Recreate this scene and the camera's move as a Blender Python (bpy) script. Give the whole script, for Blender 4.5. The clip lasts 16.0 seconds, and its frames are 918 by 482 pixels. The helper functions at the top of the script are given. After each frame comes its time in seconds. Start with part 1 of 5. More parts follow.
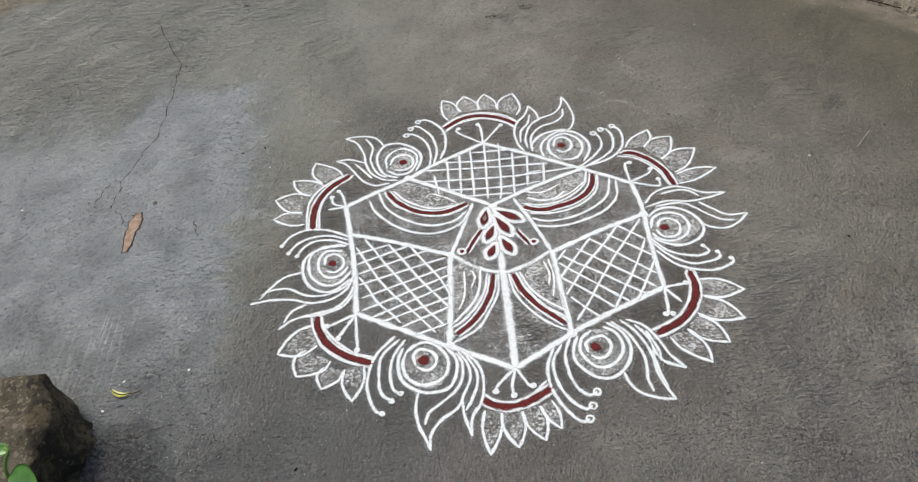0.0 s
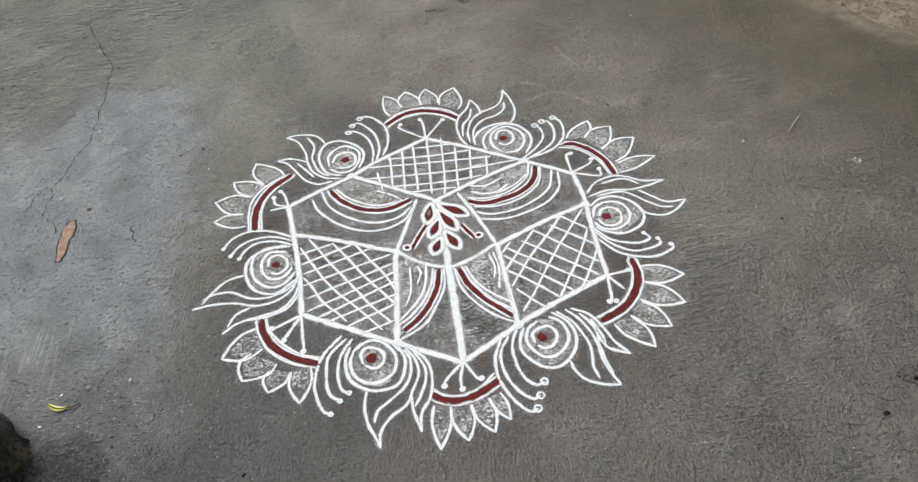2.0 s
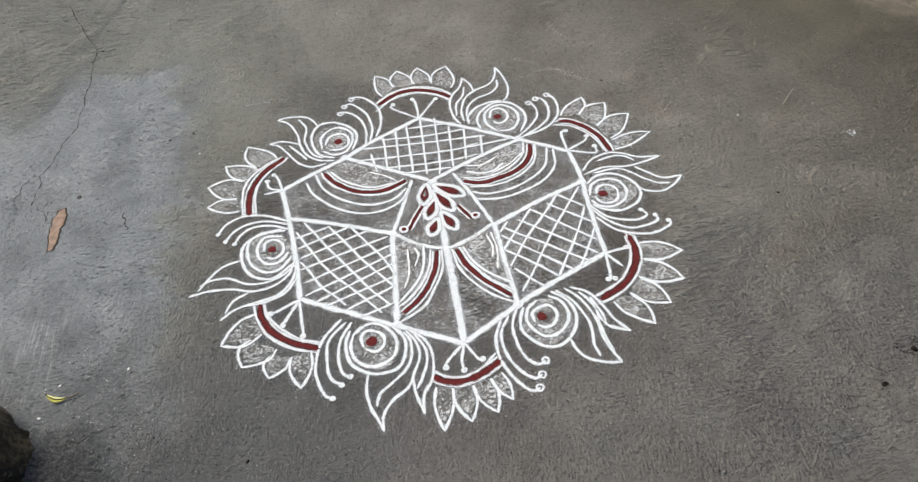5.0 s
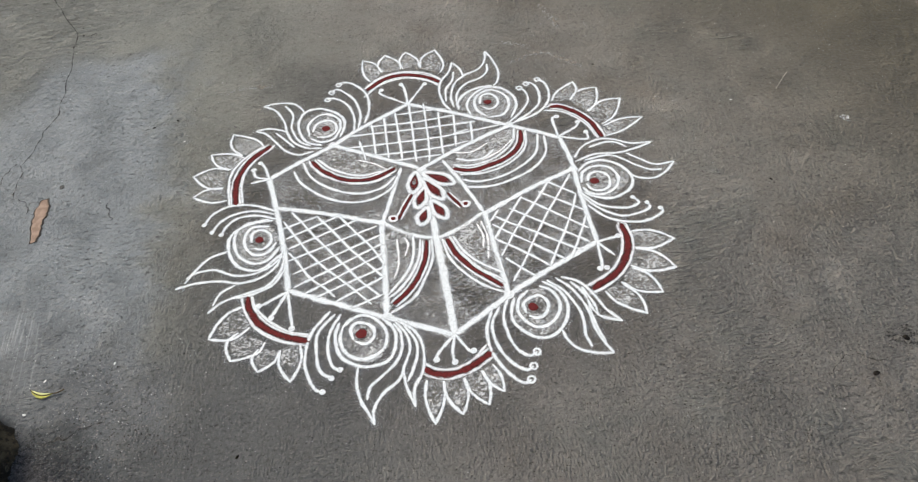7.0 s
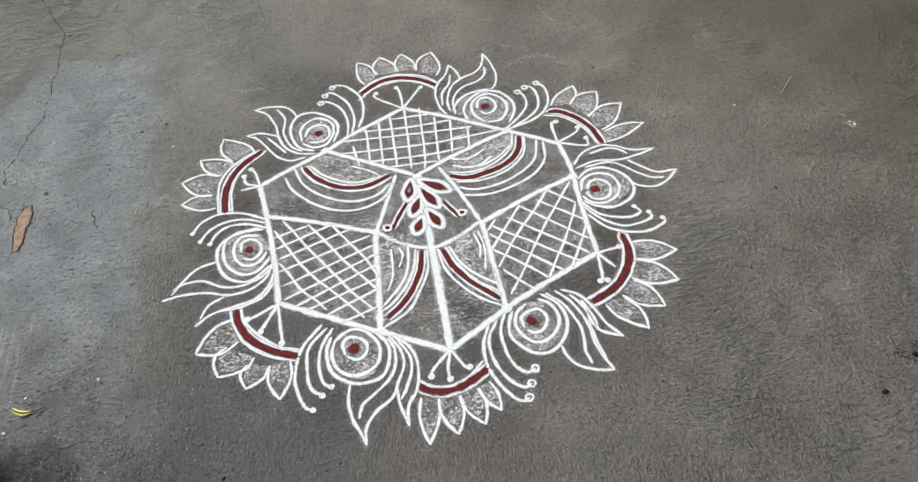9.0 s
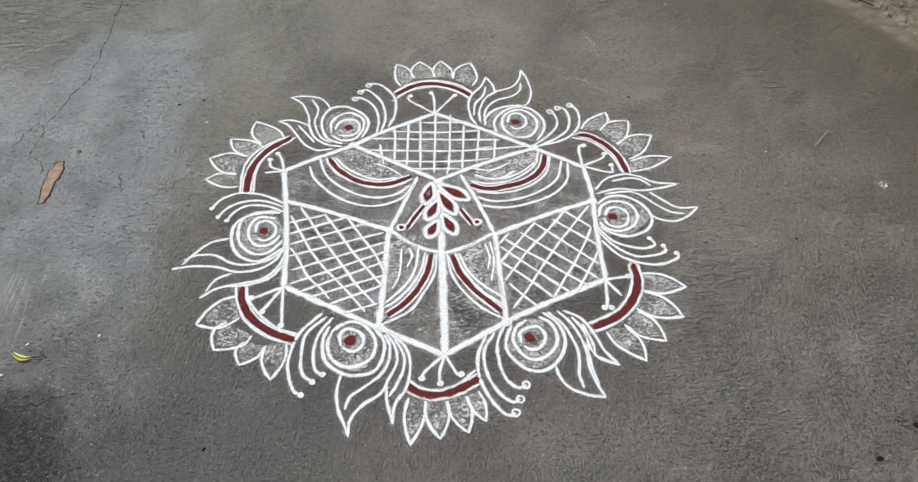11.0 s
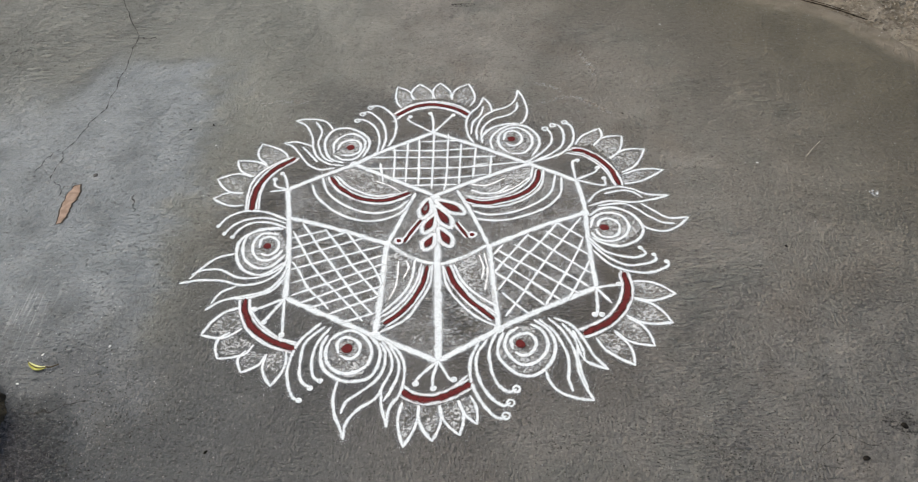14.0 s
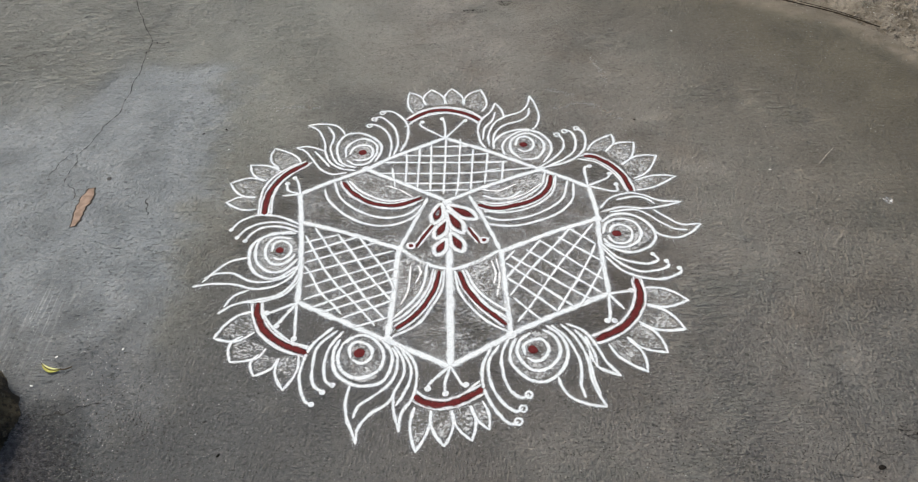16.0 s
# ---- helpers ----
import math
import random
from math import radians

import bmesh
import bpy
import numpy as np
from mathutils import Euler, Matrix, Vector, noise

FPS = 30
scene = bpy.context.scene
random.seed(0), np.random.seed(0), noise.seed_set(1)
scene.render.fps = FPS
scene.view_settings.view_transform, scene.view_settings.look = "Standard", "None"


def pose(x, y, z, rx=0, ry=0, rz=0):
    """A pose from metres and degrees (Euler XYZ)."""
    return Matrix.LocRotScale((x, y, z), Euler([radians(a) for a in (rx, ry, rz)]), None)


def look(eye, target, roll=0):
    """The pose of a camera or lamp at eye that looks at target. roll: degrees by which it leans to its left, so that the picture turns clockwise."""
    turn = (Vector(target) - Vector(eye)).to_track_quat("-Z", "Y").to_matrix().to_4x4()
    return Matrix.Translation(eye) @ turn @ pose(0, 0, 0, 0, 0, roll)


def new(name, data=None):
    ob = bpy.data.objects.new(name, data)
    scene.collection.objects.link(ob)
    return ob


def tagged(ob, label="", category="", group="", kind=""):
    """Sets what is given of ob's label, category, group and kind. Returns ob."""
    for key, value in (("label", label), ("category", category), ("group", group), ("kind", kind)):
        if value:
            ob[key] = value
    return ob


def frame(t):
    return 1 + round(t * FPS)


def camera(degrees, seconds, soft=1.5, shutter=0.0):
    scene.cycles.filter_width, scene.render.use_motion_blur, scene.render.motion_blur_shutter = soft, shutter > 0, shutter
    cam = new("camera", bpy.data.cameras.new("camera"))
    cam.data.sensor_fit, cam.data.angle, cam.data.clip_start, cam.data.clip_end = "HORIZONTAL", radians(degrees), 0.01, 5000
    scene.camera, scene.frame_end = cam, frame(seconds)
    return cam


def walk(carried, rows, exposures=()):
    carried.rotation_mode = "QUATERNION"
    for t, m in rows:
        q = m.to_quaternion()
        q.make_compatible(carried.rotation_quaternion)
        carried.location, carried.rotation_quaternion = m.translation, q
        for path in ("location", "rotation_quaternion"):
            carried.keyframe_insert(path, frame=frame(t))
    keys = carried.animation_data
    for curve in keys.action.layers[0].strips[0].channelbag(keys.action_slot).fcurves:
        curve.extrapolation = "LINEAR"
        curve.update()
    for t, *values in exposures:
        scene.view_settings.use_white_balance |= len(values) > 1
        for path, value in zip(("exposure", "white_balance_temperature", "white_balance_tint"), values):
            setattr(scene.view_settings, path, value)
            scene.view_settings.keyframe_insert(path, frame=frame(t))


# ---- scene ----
cam = camera(65.7, 16.0, soft=1.1)
PATH = [
    (0, (-0.11, -1.252, 1.442), (-0.103, 0.129, -0.005), -4.6),
    (0.5, (-0.114, -1.249, 1.445), (-0.08, 0.124, -0.009), -4.0),
    (1, (-0.112, -1.248, 1.447), (-0.06, 0.131, -0.001), -3.3),
    (1.5, (-0.101, -1.252, 1.446), (-0.021, 0.122, -0.006), -3.0),
    (2, (-0.083, -1.253, 1.442), (0.049, 0.104, -0.021), -2.9),
    (2.5, (-0.086, -1.253, 1.443), (0.051, 0.097, -0.026), -3.2),
    (3, (-0.091, -1.253, 1.442), (0.028, 0.098, -0.029), -3.4),
    (3.5, (-0.111, -1.252, 1.44), (-0.015, 0.091, -0.039), -3.4),
    (4, (-0.139, -1.247, 1.442), (-0.067, 0.087, -0.046), -3.1),
    (4.5, (-0.12, -1.239, 1.438), (0.007, 0.067, -0.071), -2.6),
    (5, (-0.104, -1.237, 1.44), (0.051, 0.07, -0.066), -3.2),
    (5.2, (-0.1, -1.23, 1.444), (0.063, 0.064, -0.073), -2.9),
    (7.3, (-0.091, -1.197, 1.441), (0.078, 0.061, -0.105), -2.9),
    (7.5, (-0.086, -1.192, 1.441), (0.075, 0.072, -0.1), -2.8),
    (8, (-0.077, -1.166, 1.432), (0.091, 0.071, -0.13), -2.1),
    (8.5, (-0.072, -1.139, 1.423), (0.122, 0.089, -0.144), -2.3),
    (9, (-0.08, -1.137, 1.423), (0.094, 0.109, -0.132), -2.5),
    (9.2, (-0.081, -1.133, 1.423), (0.1, 0.105, -0.137), -2.2),
    (11.3, (-0.011, -1.183, 1.412), (0.082, 0.131, -0.094), 2.7),
    (11.5, (0.014, -1.2, 1.426), (0.116, 0.125, -0.068), 3.1),
    (12, (0.006, -1.236, 1.419), (0.078, 0.084, -0.082), 1.9),
    (12.5, (0.02, -1.239, 1.431), (0.061, 0.116, -0.04), 0.0),
    (13, (0.023, -1.253, 1.434), (0.045, 0.12, -0.019), -0.3),
    (13.5, (0.031, -1.247, 1.432), (0.064, 0.115, -0.032), -0.4),
    (14, (0.039, -1.242, 1.432), (0.068, 0.112, -0.039), -0.9),
    (14.5, (0.035, -1.24, 1.432), (0.07, 0.117, -0.037), -0.9),
    (15, (0.032, -1.244, 1.431), (0.058, 0.121, -0.031), -1.2),
    (15.5, (0.034, -1.244, 1.431), (0.053, 0.123, -0.028), -1.5),
    (16, (0.023, -1.243, 1.431), (0.035, 0.124, -0.029), -1.1),
]
walk(cam, [(t, look(eye, target, roll)) for t, eye, target, roll in PATH], exposures=[(0.0, 0.5, 6800, 7.0), (16.0, 0.5, 6800, 7.0)])

# ---- world, sun, exposure ----
SUN_UP, SUN_ROUND = 54.0, -52.0          # the bright part of a clouded sky, ahead and to one side
world = bpy.data.worlds.new("world")
scene.world = world
world.use_nodes = True
sky = world.node_tree.nodes.new("ShaderNodeTexSky")
sky.sky_type = "NISHITA"
sky.sun_disc = False
sky.sun_elevation, sky.sun_rotation = radians(SUN_UP), radians(SUN_ROUND)
sky.air_density, sky.dust_density, sky.ozone_density = 1.0, 4.0, 1.0
back = world.node_tree.nodes["Background"]
back.inputs["Strength"].default_value = 0.105
world.node_tree.links.new(sky.outputs[0], back.inputs["Color"])
sun_data = bpy.data.lights.new("sun", "SUN")
sun_data.energy, sun_data.angle, sun_data.color = 1.95, radians(10), (1.0, 0.97, 0.93)
sun = new("sun", sun_data)
up, round_ = radians(SUN_UP), radians(SUN_ROUND)
sun_from = Vector((math.cos(up) * math.sin(round_), math.cos(up) * math.cos(round_), math.sin(up)))
sun.matrix_world = look(sun_from * 20, (0, 0, 0))


# ---- materials ----
class Nodes:
    """A short way to write node materials."""

    def __init__(self, name):
        self.mat = bpy.data.materials.new(name)
        self.mat.use_nodes = True
        self.tree = self.mat.node_tree
        self.bsdf = self.tree.nodes["Principled BSDF"]

    def add(self, kind, props=None, **inputs):
        node = self.tree.nodes.new(kind)
        for key, value in (props or {}).items():
            setattr(node, key, value)
        for key, value in inputs.items():
            self.put(node, key.replace("_", " "), value)
        return node

    def put(self, node, key, value):
        slot = node.inputs[int(key[1:])] if key[0] == "i" and key[1:].isdigit() else node.inputs[key]
        if isinstance(value, bpy.types.NodeSocket):
            self.tree.links.new(value, slot)
        else:
            slot.default_value = value

    def where(self):
        return self.add("ShaderNodeNewGeometry").outputs["Position"]

    def stretched(self, scale, turn=0.0):
        node = self.add("ShaderNodeMapping", Vector=self.where(), Scale=scale)
        node.inputs["Rotation"].default_value = (0, 0, radians(turn))
        return node.outputs[0]

    def noise(self, scale, detail=3.0, rough=0.55, at=None, distort=0.0):
        return self.add("ShaderNodeTexNoise", Vector=at or self.where(), Scale=scale, Detail=detail, Roughness=rough, Distortion=distort).outputs["Fac"]

    def math(self, op, a, b=0.5, c=0.0, clamp=False):
        node = self.add("ShaderNodeMath", {"operation": op, "use_clamp": clamp}, i0=a, i1=b)
        if op in ("MULTIPLY_ADD",):
            self.put(node, "i2", c)
        return node.outputs[0]

    def ramp(self, value, low, high, to_low=0.0, to_high=1.0):
        node = self.add("ShaderNodeMapRange", {"interpolation_type": "SMOOTHSTEP"}, Value=value)
        for key, v in (("From Min", low), ("From Max", high), ("To Min", to_low), ("To Max", to_high)):
            self.put(node, key, v)
        return node.outputs[0]

    def mix(self, factor, a, b):
        node = self.add("ShaderNodeMix", {"data_type": "RGBA"})
        self.put(node, "i0", factor)
        for slot, value in ((6, a), (7, b)):
            if not isinstance(value, bpy.types.NodeSocket):
                value = (*value, 1.0)
            self.put(node, "i%d" % slot, value)
        return node.outputs[2]

    def bump(self, height, strength, distance, normal=None):
        node = self.add("ShaderNodeBump", Height=height, Strength=strength, Distance=distance)
        if normal:
            self.put(node, "Normal", normal)
        return node.outputs[0]

    def finish(self, color, rough=0.8, normal=None, alpha=None, specular=0.5):
        self.put(self.bsdf, "Base Color", color if isinstance(color, bpy.types.NodeSocket) else (*color, 1.0))
        self.put(self.bsdf, "Roughness", rough)
        self.put(self.bsdf, "Specular IOR Level", specular)
        if normal:
            self.put(self.bsdf, "Normal", normal)
        if alpha is not None:
            self.put(self.bsdf, "Alpha", alpha)
        return self.mat


def axis_of(n, which):
    node = n.add("ShaderNodeSeparateXYZ", Vector=n.where())
    return node.outputs[which]


def concrete_material():
    """Hand-trowelled cement paving: brownish, sandy and worn, with a smoother, damp skim coat towards one side, bluer
    with painted sky sheen.
    """
    n = Nodes("trowelled_cement")
    x, y = axis_of(n, 0), axis_of(n, 1)
    wide, mid, fine = n.noise(1.3, 4), n.noise(6.0, 5, 0.6), n.noise(45.0, 4, 0.65)
    grain = n.noise(380.0, 3, 0.7)
    ragged = n.math("SUBTRACT", n.noise(7.0, 6, 0.62), 0.5)
    edge = n.math("ADD", x, n.math("MULTIPLY", ragged, 0.55))
    skim = n.ramp(edge, -0.60, -0.84)
    shift = n.ramp(x, -1.12, -1.3, 0.0, 0.24)
    rim = n.math("ADD", n.math("ADD", y, shift), n.math("MULTIPLY", ragged, n.ramp(x, -1.1, -1.3, 0.12, 0.5)))
    far_end = n.ramp(rim, n.ramp(x, -1.0, -1.3, 0.94, 0.8), n.ramp(x, -1.0, -1.3, 1.06, 1.25), 1.0, 0.1)
    skim = n.math("MULTIPLY", skim, far_end)
    # broad tones of the old cement
    tone = n.mix(n.ramp(wide, 0.3, 0.7), (0.27, 0.246, 0.212), (0.318, 0.292, 0.255))
    tone = n.mix(n.ramp(mid, 0.35, 0.8, 0, 0.4), tone, (0.16, 0.145, 0.127))
    tone = n.mix(n.ramp(n.noise(4.3, 5, 0.6), 0.45, 0.75, 0, 0.75), tone, (0.21, 0.212, 0.186))
    tone = n.mix(n.ramp(n.noise(3.1, 5, 0.6), 0.48, 0.75, 0, 0.7), tone, (0.205, 0.17, 0.132))
    tone = n.mix(n.ramp(n.math("ADD", x, n.math("MULTIPLY", n.math("SUBTRACT", wide, 0.5), 0.8)), 0.15, -0.7, 0, 0.85), tone, (0.262, 0.264, 0.228))
    dusty = n.math("ADD", n.math("ADD", n.math("MULTIPLY", x, 0.9), n.math("MULTIPLY", y, 0.55)), n.math("MULTIPLY", n.math("SUBTRACT", wide, 0.5), 0.5))
    tone = n.mix(n.ramp(dusty, 0.6, 1.9, 0, 1.0), tone, (0.128, 0.108, 0.066))
    # skim coat's own grey, with the sky's bluish sheen mixed into the colour
    skin = n.mix(n.ramp(n.noise(2.6, 4), 0.3, 0.72), (0.19, 0.208, 0.219), (0.219, 0.24, 0.252))
    skin = n.mix(n.ramp(n.noise(9.0, 5, 0.65), 0.45, 0.78, 0, 0.25), skin, (0.14, 0.143, 0.142))
    drip = n.math("MULTIPLY", n.ramp(n.noise(1.0, 3, 0.6, n.stretched((120, 5, 1), 8)), 0.52, 0.6), n.ramp(n.math("ABSOLUTE", n.math("SUBTRACT", y, -0.18)), 0.2, 0.1))
    drip = n.math("MULTIPLY", drip, n.math("MULTIPLY", n.ramp(x, -0.93, -0.99), n.ramp(x, -1.2, -1.08)))
    skin = n.mix(n.math("MULTIPLY", drip, 0.5), skin, (0.46, 0.47, 0.47))
    tone = n.mix(skim, tone, skin)
    # swept, darker ground where the drawing lies, and a stain behind it
    off = n.math("SQRT", n.math("ADD", n.math("POWER", x, 2.0), n.math("POWER", n.math("SUBTRACT", y, 0.1), 2.0)))
    swept = n.ramp(n.math("ADD", off, n.math("MULTIPLY", n.math("SUBTRACT", n.noise(5.0, 4), 0.5), 0.5)), 0.8, 0.42, 0, 0.72)
    tone = n.mix(swept, tone, (0.092, 0.077, 0.064))
    dx, dy = n.math("SUBTRACT", x, -0.28), n.math("SUBTRACT", y, 0.74)
    spill = n.math("SQRT", n.math("ADD", n.math("POWER", n.math("MULTIPLY", dx, 0.55), 2.0), n.math("POWER", dy, 2.0)))
    spill = n.ramp(n.math("ADD", spill, n.math("MULTIPLY", n.math("SUBTRACT", n.noise(12.0, 4, 0.65), 0.5), 0.16)), 0.15, 0.02, 0, 0.4)
    tone = n.mix(spill, tone, (0.07, 0.068, 0.065))
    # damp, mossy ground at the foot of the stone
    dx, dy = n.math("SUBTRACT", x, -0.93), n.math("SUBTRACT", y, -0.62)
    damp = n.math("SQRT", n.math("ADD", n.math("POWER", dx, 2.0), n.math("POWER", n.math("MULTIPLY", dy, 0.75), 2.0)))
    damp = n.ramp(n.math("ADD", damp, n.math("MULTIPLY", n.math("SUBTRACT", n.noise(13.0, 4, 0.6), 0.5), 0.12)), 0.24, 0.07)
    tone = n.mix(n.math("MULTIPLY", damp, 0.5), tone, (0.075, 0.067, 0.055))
    # darker grey towards the near edge, strongest on the skim side
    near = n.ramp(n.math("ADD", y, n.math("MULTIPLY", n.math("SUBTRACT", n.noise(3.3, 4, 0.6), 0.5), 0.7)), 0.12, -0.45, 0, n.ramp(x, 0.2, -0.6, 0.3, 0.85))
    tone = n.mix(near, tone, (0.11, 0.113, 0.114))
    # short ridges and pits left by the float, running two ways; relief shading painted in: pits dark, crests pale
    ridge_a = n.noise(1.0, 3, 0.65, n.stretched((55, 170, 1), 14), 0.4)
    ridge_b = n.noise(1.0, 3, 0.65, n.stretched((170, 70, 1), -28), 0.4)
    which = n.ramp(n.noise(2.4, 3), 0.44, 0.56)
    ridge = n.math("ADD", n.math("MULTIPLY", ridge_a, which), n.math("MULTIPLY", ridge_b, n.math("SUBTRACT", 1.0, which)))
    rugged = n.math("MULTIPLY", n.ramp(n.noise(3.7, 3, 0.5), 0.3, 0.75, 0.45, 1.0), n.ramp(skim, 0, 1, 1.0, 0.3))
    rugged = n.math("MAXIMUM", rugged, n.math("MULTIPLY", damp, 2.2))
    pits = n.math("MULTIPLY", n.ramp(ridge, 0.44, 0.33), rugged)
    tone = n.mix(n.math("MULTIPLY", pits, 0.2), tone, (0.06, 0.053, 0.046))
    crest = n.math("MULTIPLY", n.ramp(ridge, 0.58, 0.7), rugged)
    tone = n.mix(n.math("MULTIPLY", crest, 0.25), tone, (0.27, 0.255, 0.23))
    # crisp short gouges in the rough stretches
    gouge = n.noise(1.0, 3, 0.7, n.stretched((38, 120, 1), -18), 0.8)
    rough_place = n.math("MAXIMUM", n.ramp(n.math("ADD", n.math("SUBTRACT", x, y), n.math("MULTIPLY", wide, 1.2)), 1.2, 1.9), n.ramp(n.math("ADD", n.math("SUBTRACT", y, x), n.math("MULTIPLY", wide, 1.2)), 2.4, 3.2))
    rough_place = n.math("MAXIMUM", rough_place, n.math("MULTIPLY", n.ramp(n.noise(2.9, 2), 0.5, 0.68), 0.6))
    gouge = n.math("MULTIPLY", n.ramp(gouge, 0.395, 0.345), n.math("MAXIMUM", rough_place, damp))
    # gouges get painted shade inside, to sharpen the relief
    tone = n.mix(n.math("MULTIPLY", gouge, 0.45), tone, (0.03, 0.027, 0.024))
    # sand in the cement: pocks, pale grains and dark grains at several sizes
    coarse, pock = n.noise(110.0, 5, 0.78), n.noise(75.0, 3, 0.7, n.stretched((1, 1.6, 1), 20), 0.6)
    pock = n.math("MULTIPLY", n.ramp(pock, 0.41, 0.31), n.ramp(n.noise(5.2, 3), 0.4, 0.6, 0.25, 1.0))
    tone = n.mix(n.ramp(fine, 0.5, 0.75, 0, 0.4), tone, (0.08, 0.071, 0.062))
    tone = n.mix(n.ramp(coarse, 0.54, 0.68, 0, 0.55), tone, (0.33, 0.315, 0.29))
    tone = n.mix(n.ramp(coarse, 0.46, 0.32, 0, 0.8), tone, (0.05, 0.045, 0.04))
    # pocks are darkened inside too, as painted relief
    tone = n.mix(n.math("MULTIPLY", pock, 0.7), tone, (0.035, 0.031, 0.027))
    tone = n.mix(n.ramp(grain, 0.64, 0.76, 0, 0.6), tone, (0.5, 0.48, 0.45))
    tone = n.mix(n.ramp(grain, 0.4, 0.28, 0, 0.6), tone, (0.045, 0.041, 0.037))
    nub = n.noise(1.0, 4, 0.6, n.stretched((120, 95, 100), 24))
    harsh = n.math("MAXIMUM", n.math("MAXIMUM", rough_place, damp), n.ramp(rugged, 0.4, 1.0, 0.05, 0.45))
    patchy = n.math("MULTIPLY", n.ramp(n.noise(5.5, 4, 0.6), 0.4, 0.6, 0.15, 1.0), n.ramp(skim, 0, 1, 1.0, 0.12))
    harsh = n.math("MAXIMUM", n.math("MULTIPLY", harsh, patchy), damp)
    # relief shading put into the colour: dark hollows, pale nubs
    tone = n.mix(n.math("MULTIPLY", n.ramp(nub, 0.42, 0.34), n.math("MULTIPLY", harsh, 0.55)), tone, (0.06, 0.053, 0.046))
    tone = n.mix(n.math("MULTIPLY", n.ramp(nub, 0.6, 0.68), n.math("MULTIPLY", harsh, 0.4)), tone, (0.36, 0.34, 0.305))
    # long dragged wrinkles where the far cement was left unfinished
    wrinkle = n.noise(1.0, 5, 0.6, n.stretched((16, 48, 1), 12), 0.5)
    unfinished = n.math("MAXIMUM", n.ramp(n.math("ADD", n.math("SUBTRACT", y, x), n.math("MULTIPLY", wide, 1.2)), 2.3, 3.0), n.math("MULTIPLY", n.ramp(n.noise(2.1, 3), 0.52, 0.66), 0.7))
    unfinished = n.math("MULTIPLY", unfinished, n.math("MULTIPLY", n.ramp(skim, 0, 0.8, 1.0, 0.0), n.ramp(n.noise(4.1, 3), 0.36, 0.6, 0.2, 1.0)))
    # creases painted dark and crests pale, as shading of the wrinkles
    tone = n.mix(n.math("MULTIPLY", n.ramp(wrinkle, 0.44, 0.35), n.math("MULTIPLY", unfinished, 0.5)), tone, (0.075, 0.07, 0.056))
    tone = n.mix(n.math("MULTIPLY", n.ramp(wrinkle, 0.56, 0.68), n.math("MULTIPLY", unfinished, 0.4)), tone, (0.34, 0.335, 0.3))
    height = n.math("ADD", n.math("MULTIPLY", ridge, rugged), n.math("MULTIPLY", wrinkle, n.math("MULTIPLY", unfinished, 2.6)))
    height = n.math("ADD", height, n.math("MULTIPLY", nub, n.math("MULTIPLY", harsh, 1.3)))
    height = n.math("ADD", height, n.math("MULTIPLY", coarse, n.ramp(n.math("ADD", rugged, n.noise(9.0, 2)), 0.4, 1.3, 0.12, 0.55)))
    height = n.math("SUBTRACT", height, n.math("MULTIPLY", n.math("MAXIMUM", pock, gouge), 0.4))
    height = n.math("ADD", height, n.math("MULTIPLY", n.noise(22.0, 3), 0.4))
    rough = n.math("MULTIPLY", n.ramp(skim, 0, 1, 0.55, 0.33), n.ramp(damp, 0, 1, 1.0, 0.7))
    rough = n.math("ADD", rough, n.math("MULTIPLY", n.math("SUBTRACT", fine, 0.5), 0.4))
    # dust off the soil, trodden over the paving's edge
    dust = n.add("ShaderNodeSeparateXYZ", Vector=n.add("ShaderNodeUVMap").outputs[0]).outputs[0]
    dust = n.ramp(n.math("ADD", dust, n.math("MULTIPLY", n.math("SUBTRACT", n.noise(18.0, 4, 0.6), 0.5), 0.9)), 0.3, 0.95)
    earth = n.mix(n.ramp(n.noise(14, 4), 0.35, 0.65), (0.21, 0.178, 0.13), (0.275, 0.235, 0.18))
    tone = n.mix(n.math("MULTIPLY", dust, 0.9), tone, earth)
    rough = n.math("ADD", rough, n.math("MULTIPLY", dust, 0.4), clamp=True)
    return n.finish(tone, rough, n.bump(height, 1.0, 0.026), specular=0.5)


def soil_material():
    n = Nodes("dry_sandy_soil")
    tone = n.mix(n.ramp(n.noise(9, 5, 0.65), 0.36, 0.64), (0.2, 0.168, 0.125), (0.36, 0.315, 0.25))
    tone = n.mix(n.ramp(n.noise(48, 4, 0.7), 0.52, 0.68, 0, 0.75), tone, (0.085, 0.066, 0.048))
    tone = n.mix(n.ramp(n.noise(70, 3, 0.7), 0.56, 0.68, 0, 0.6), tone, (0.46, 0.42, 0.35))
    return n.finish(tone, 0.95, n.bump(n.noise(70, 5, 0.7), 1.0, 0.03), specular=0.15)


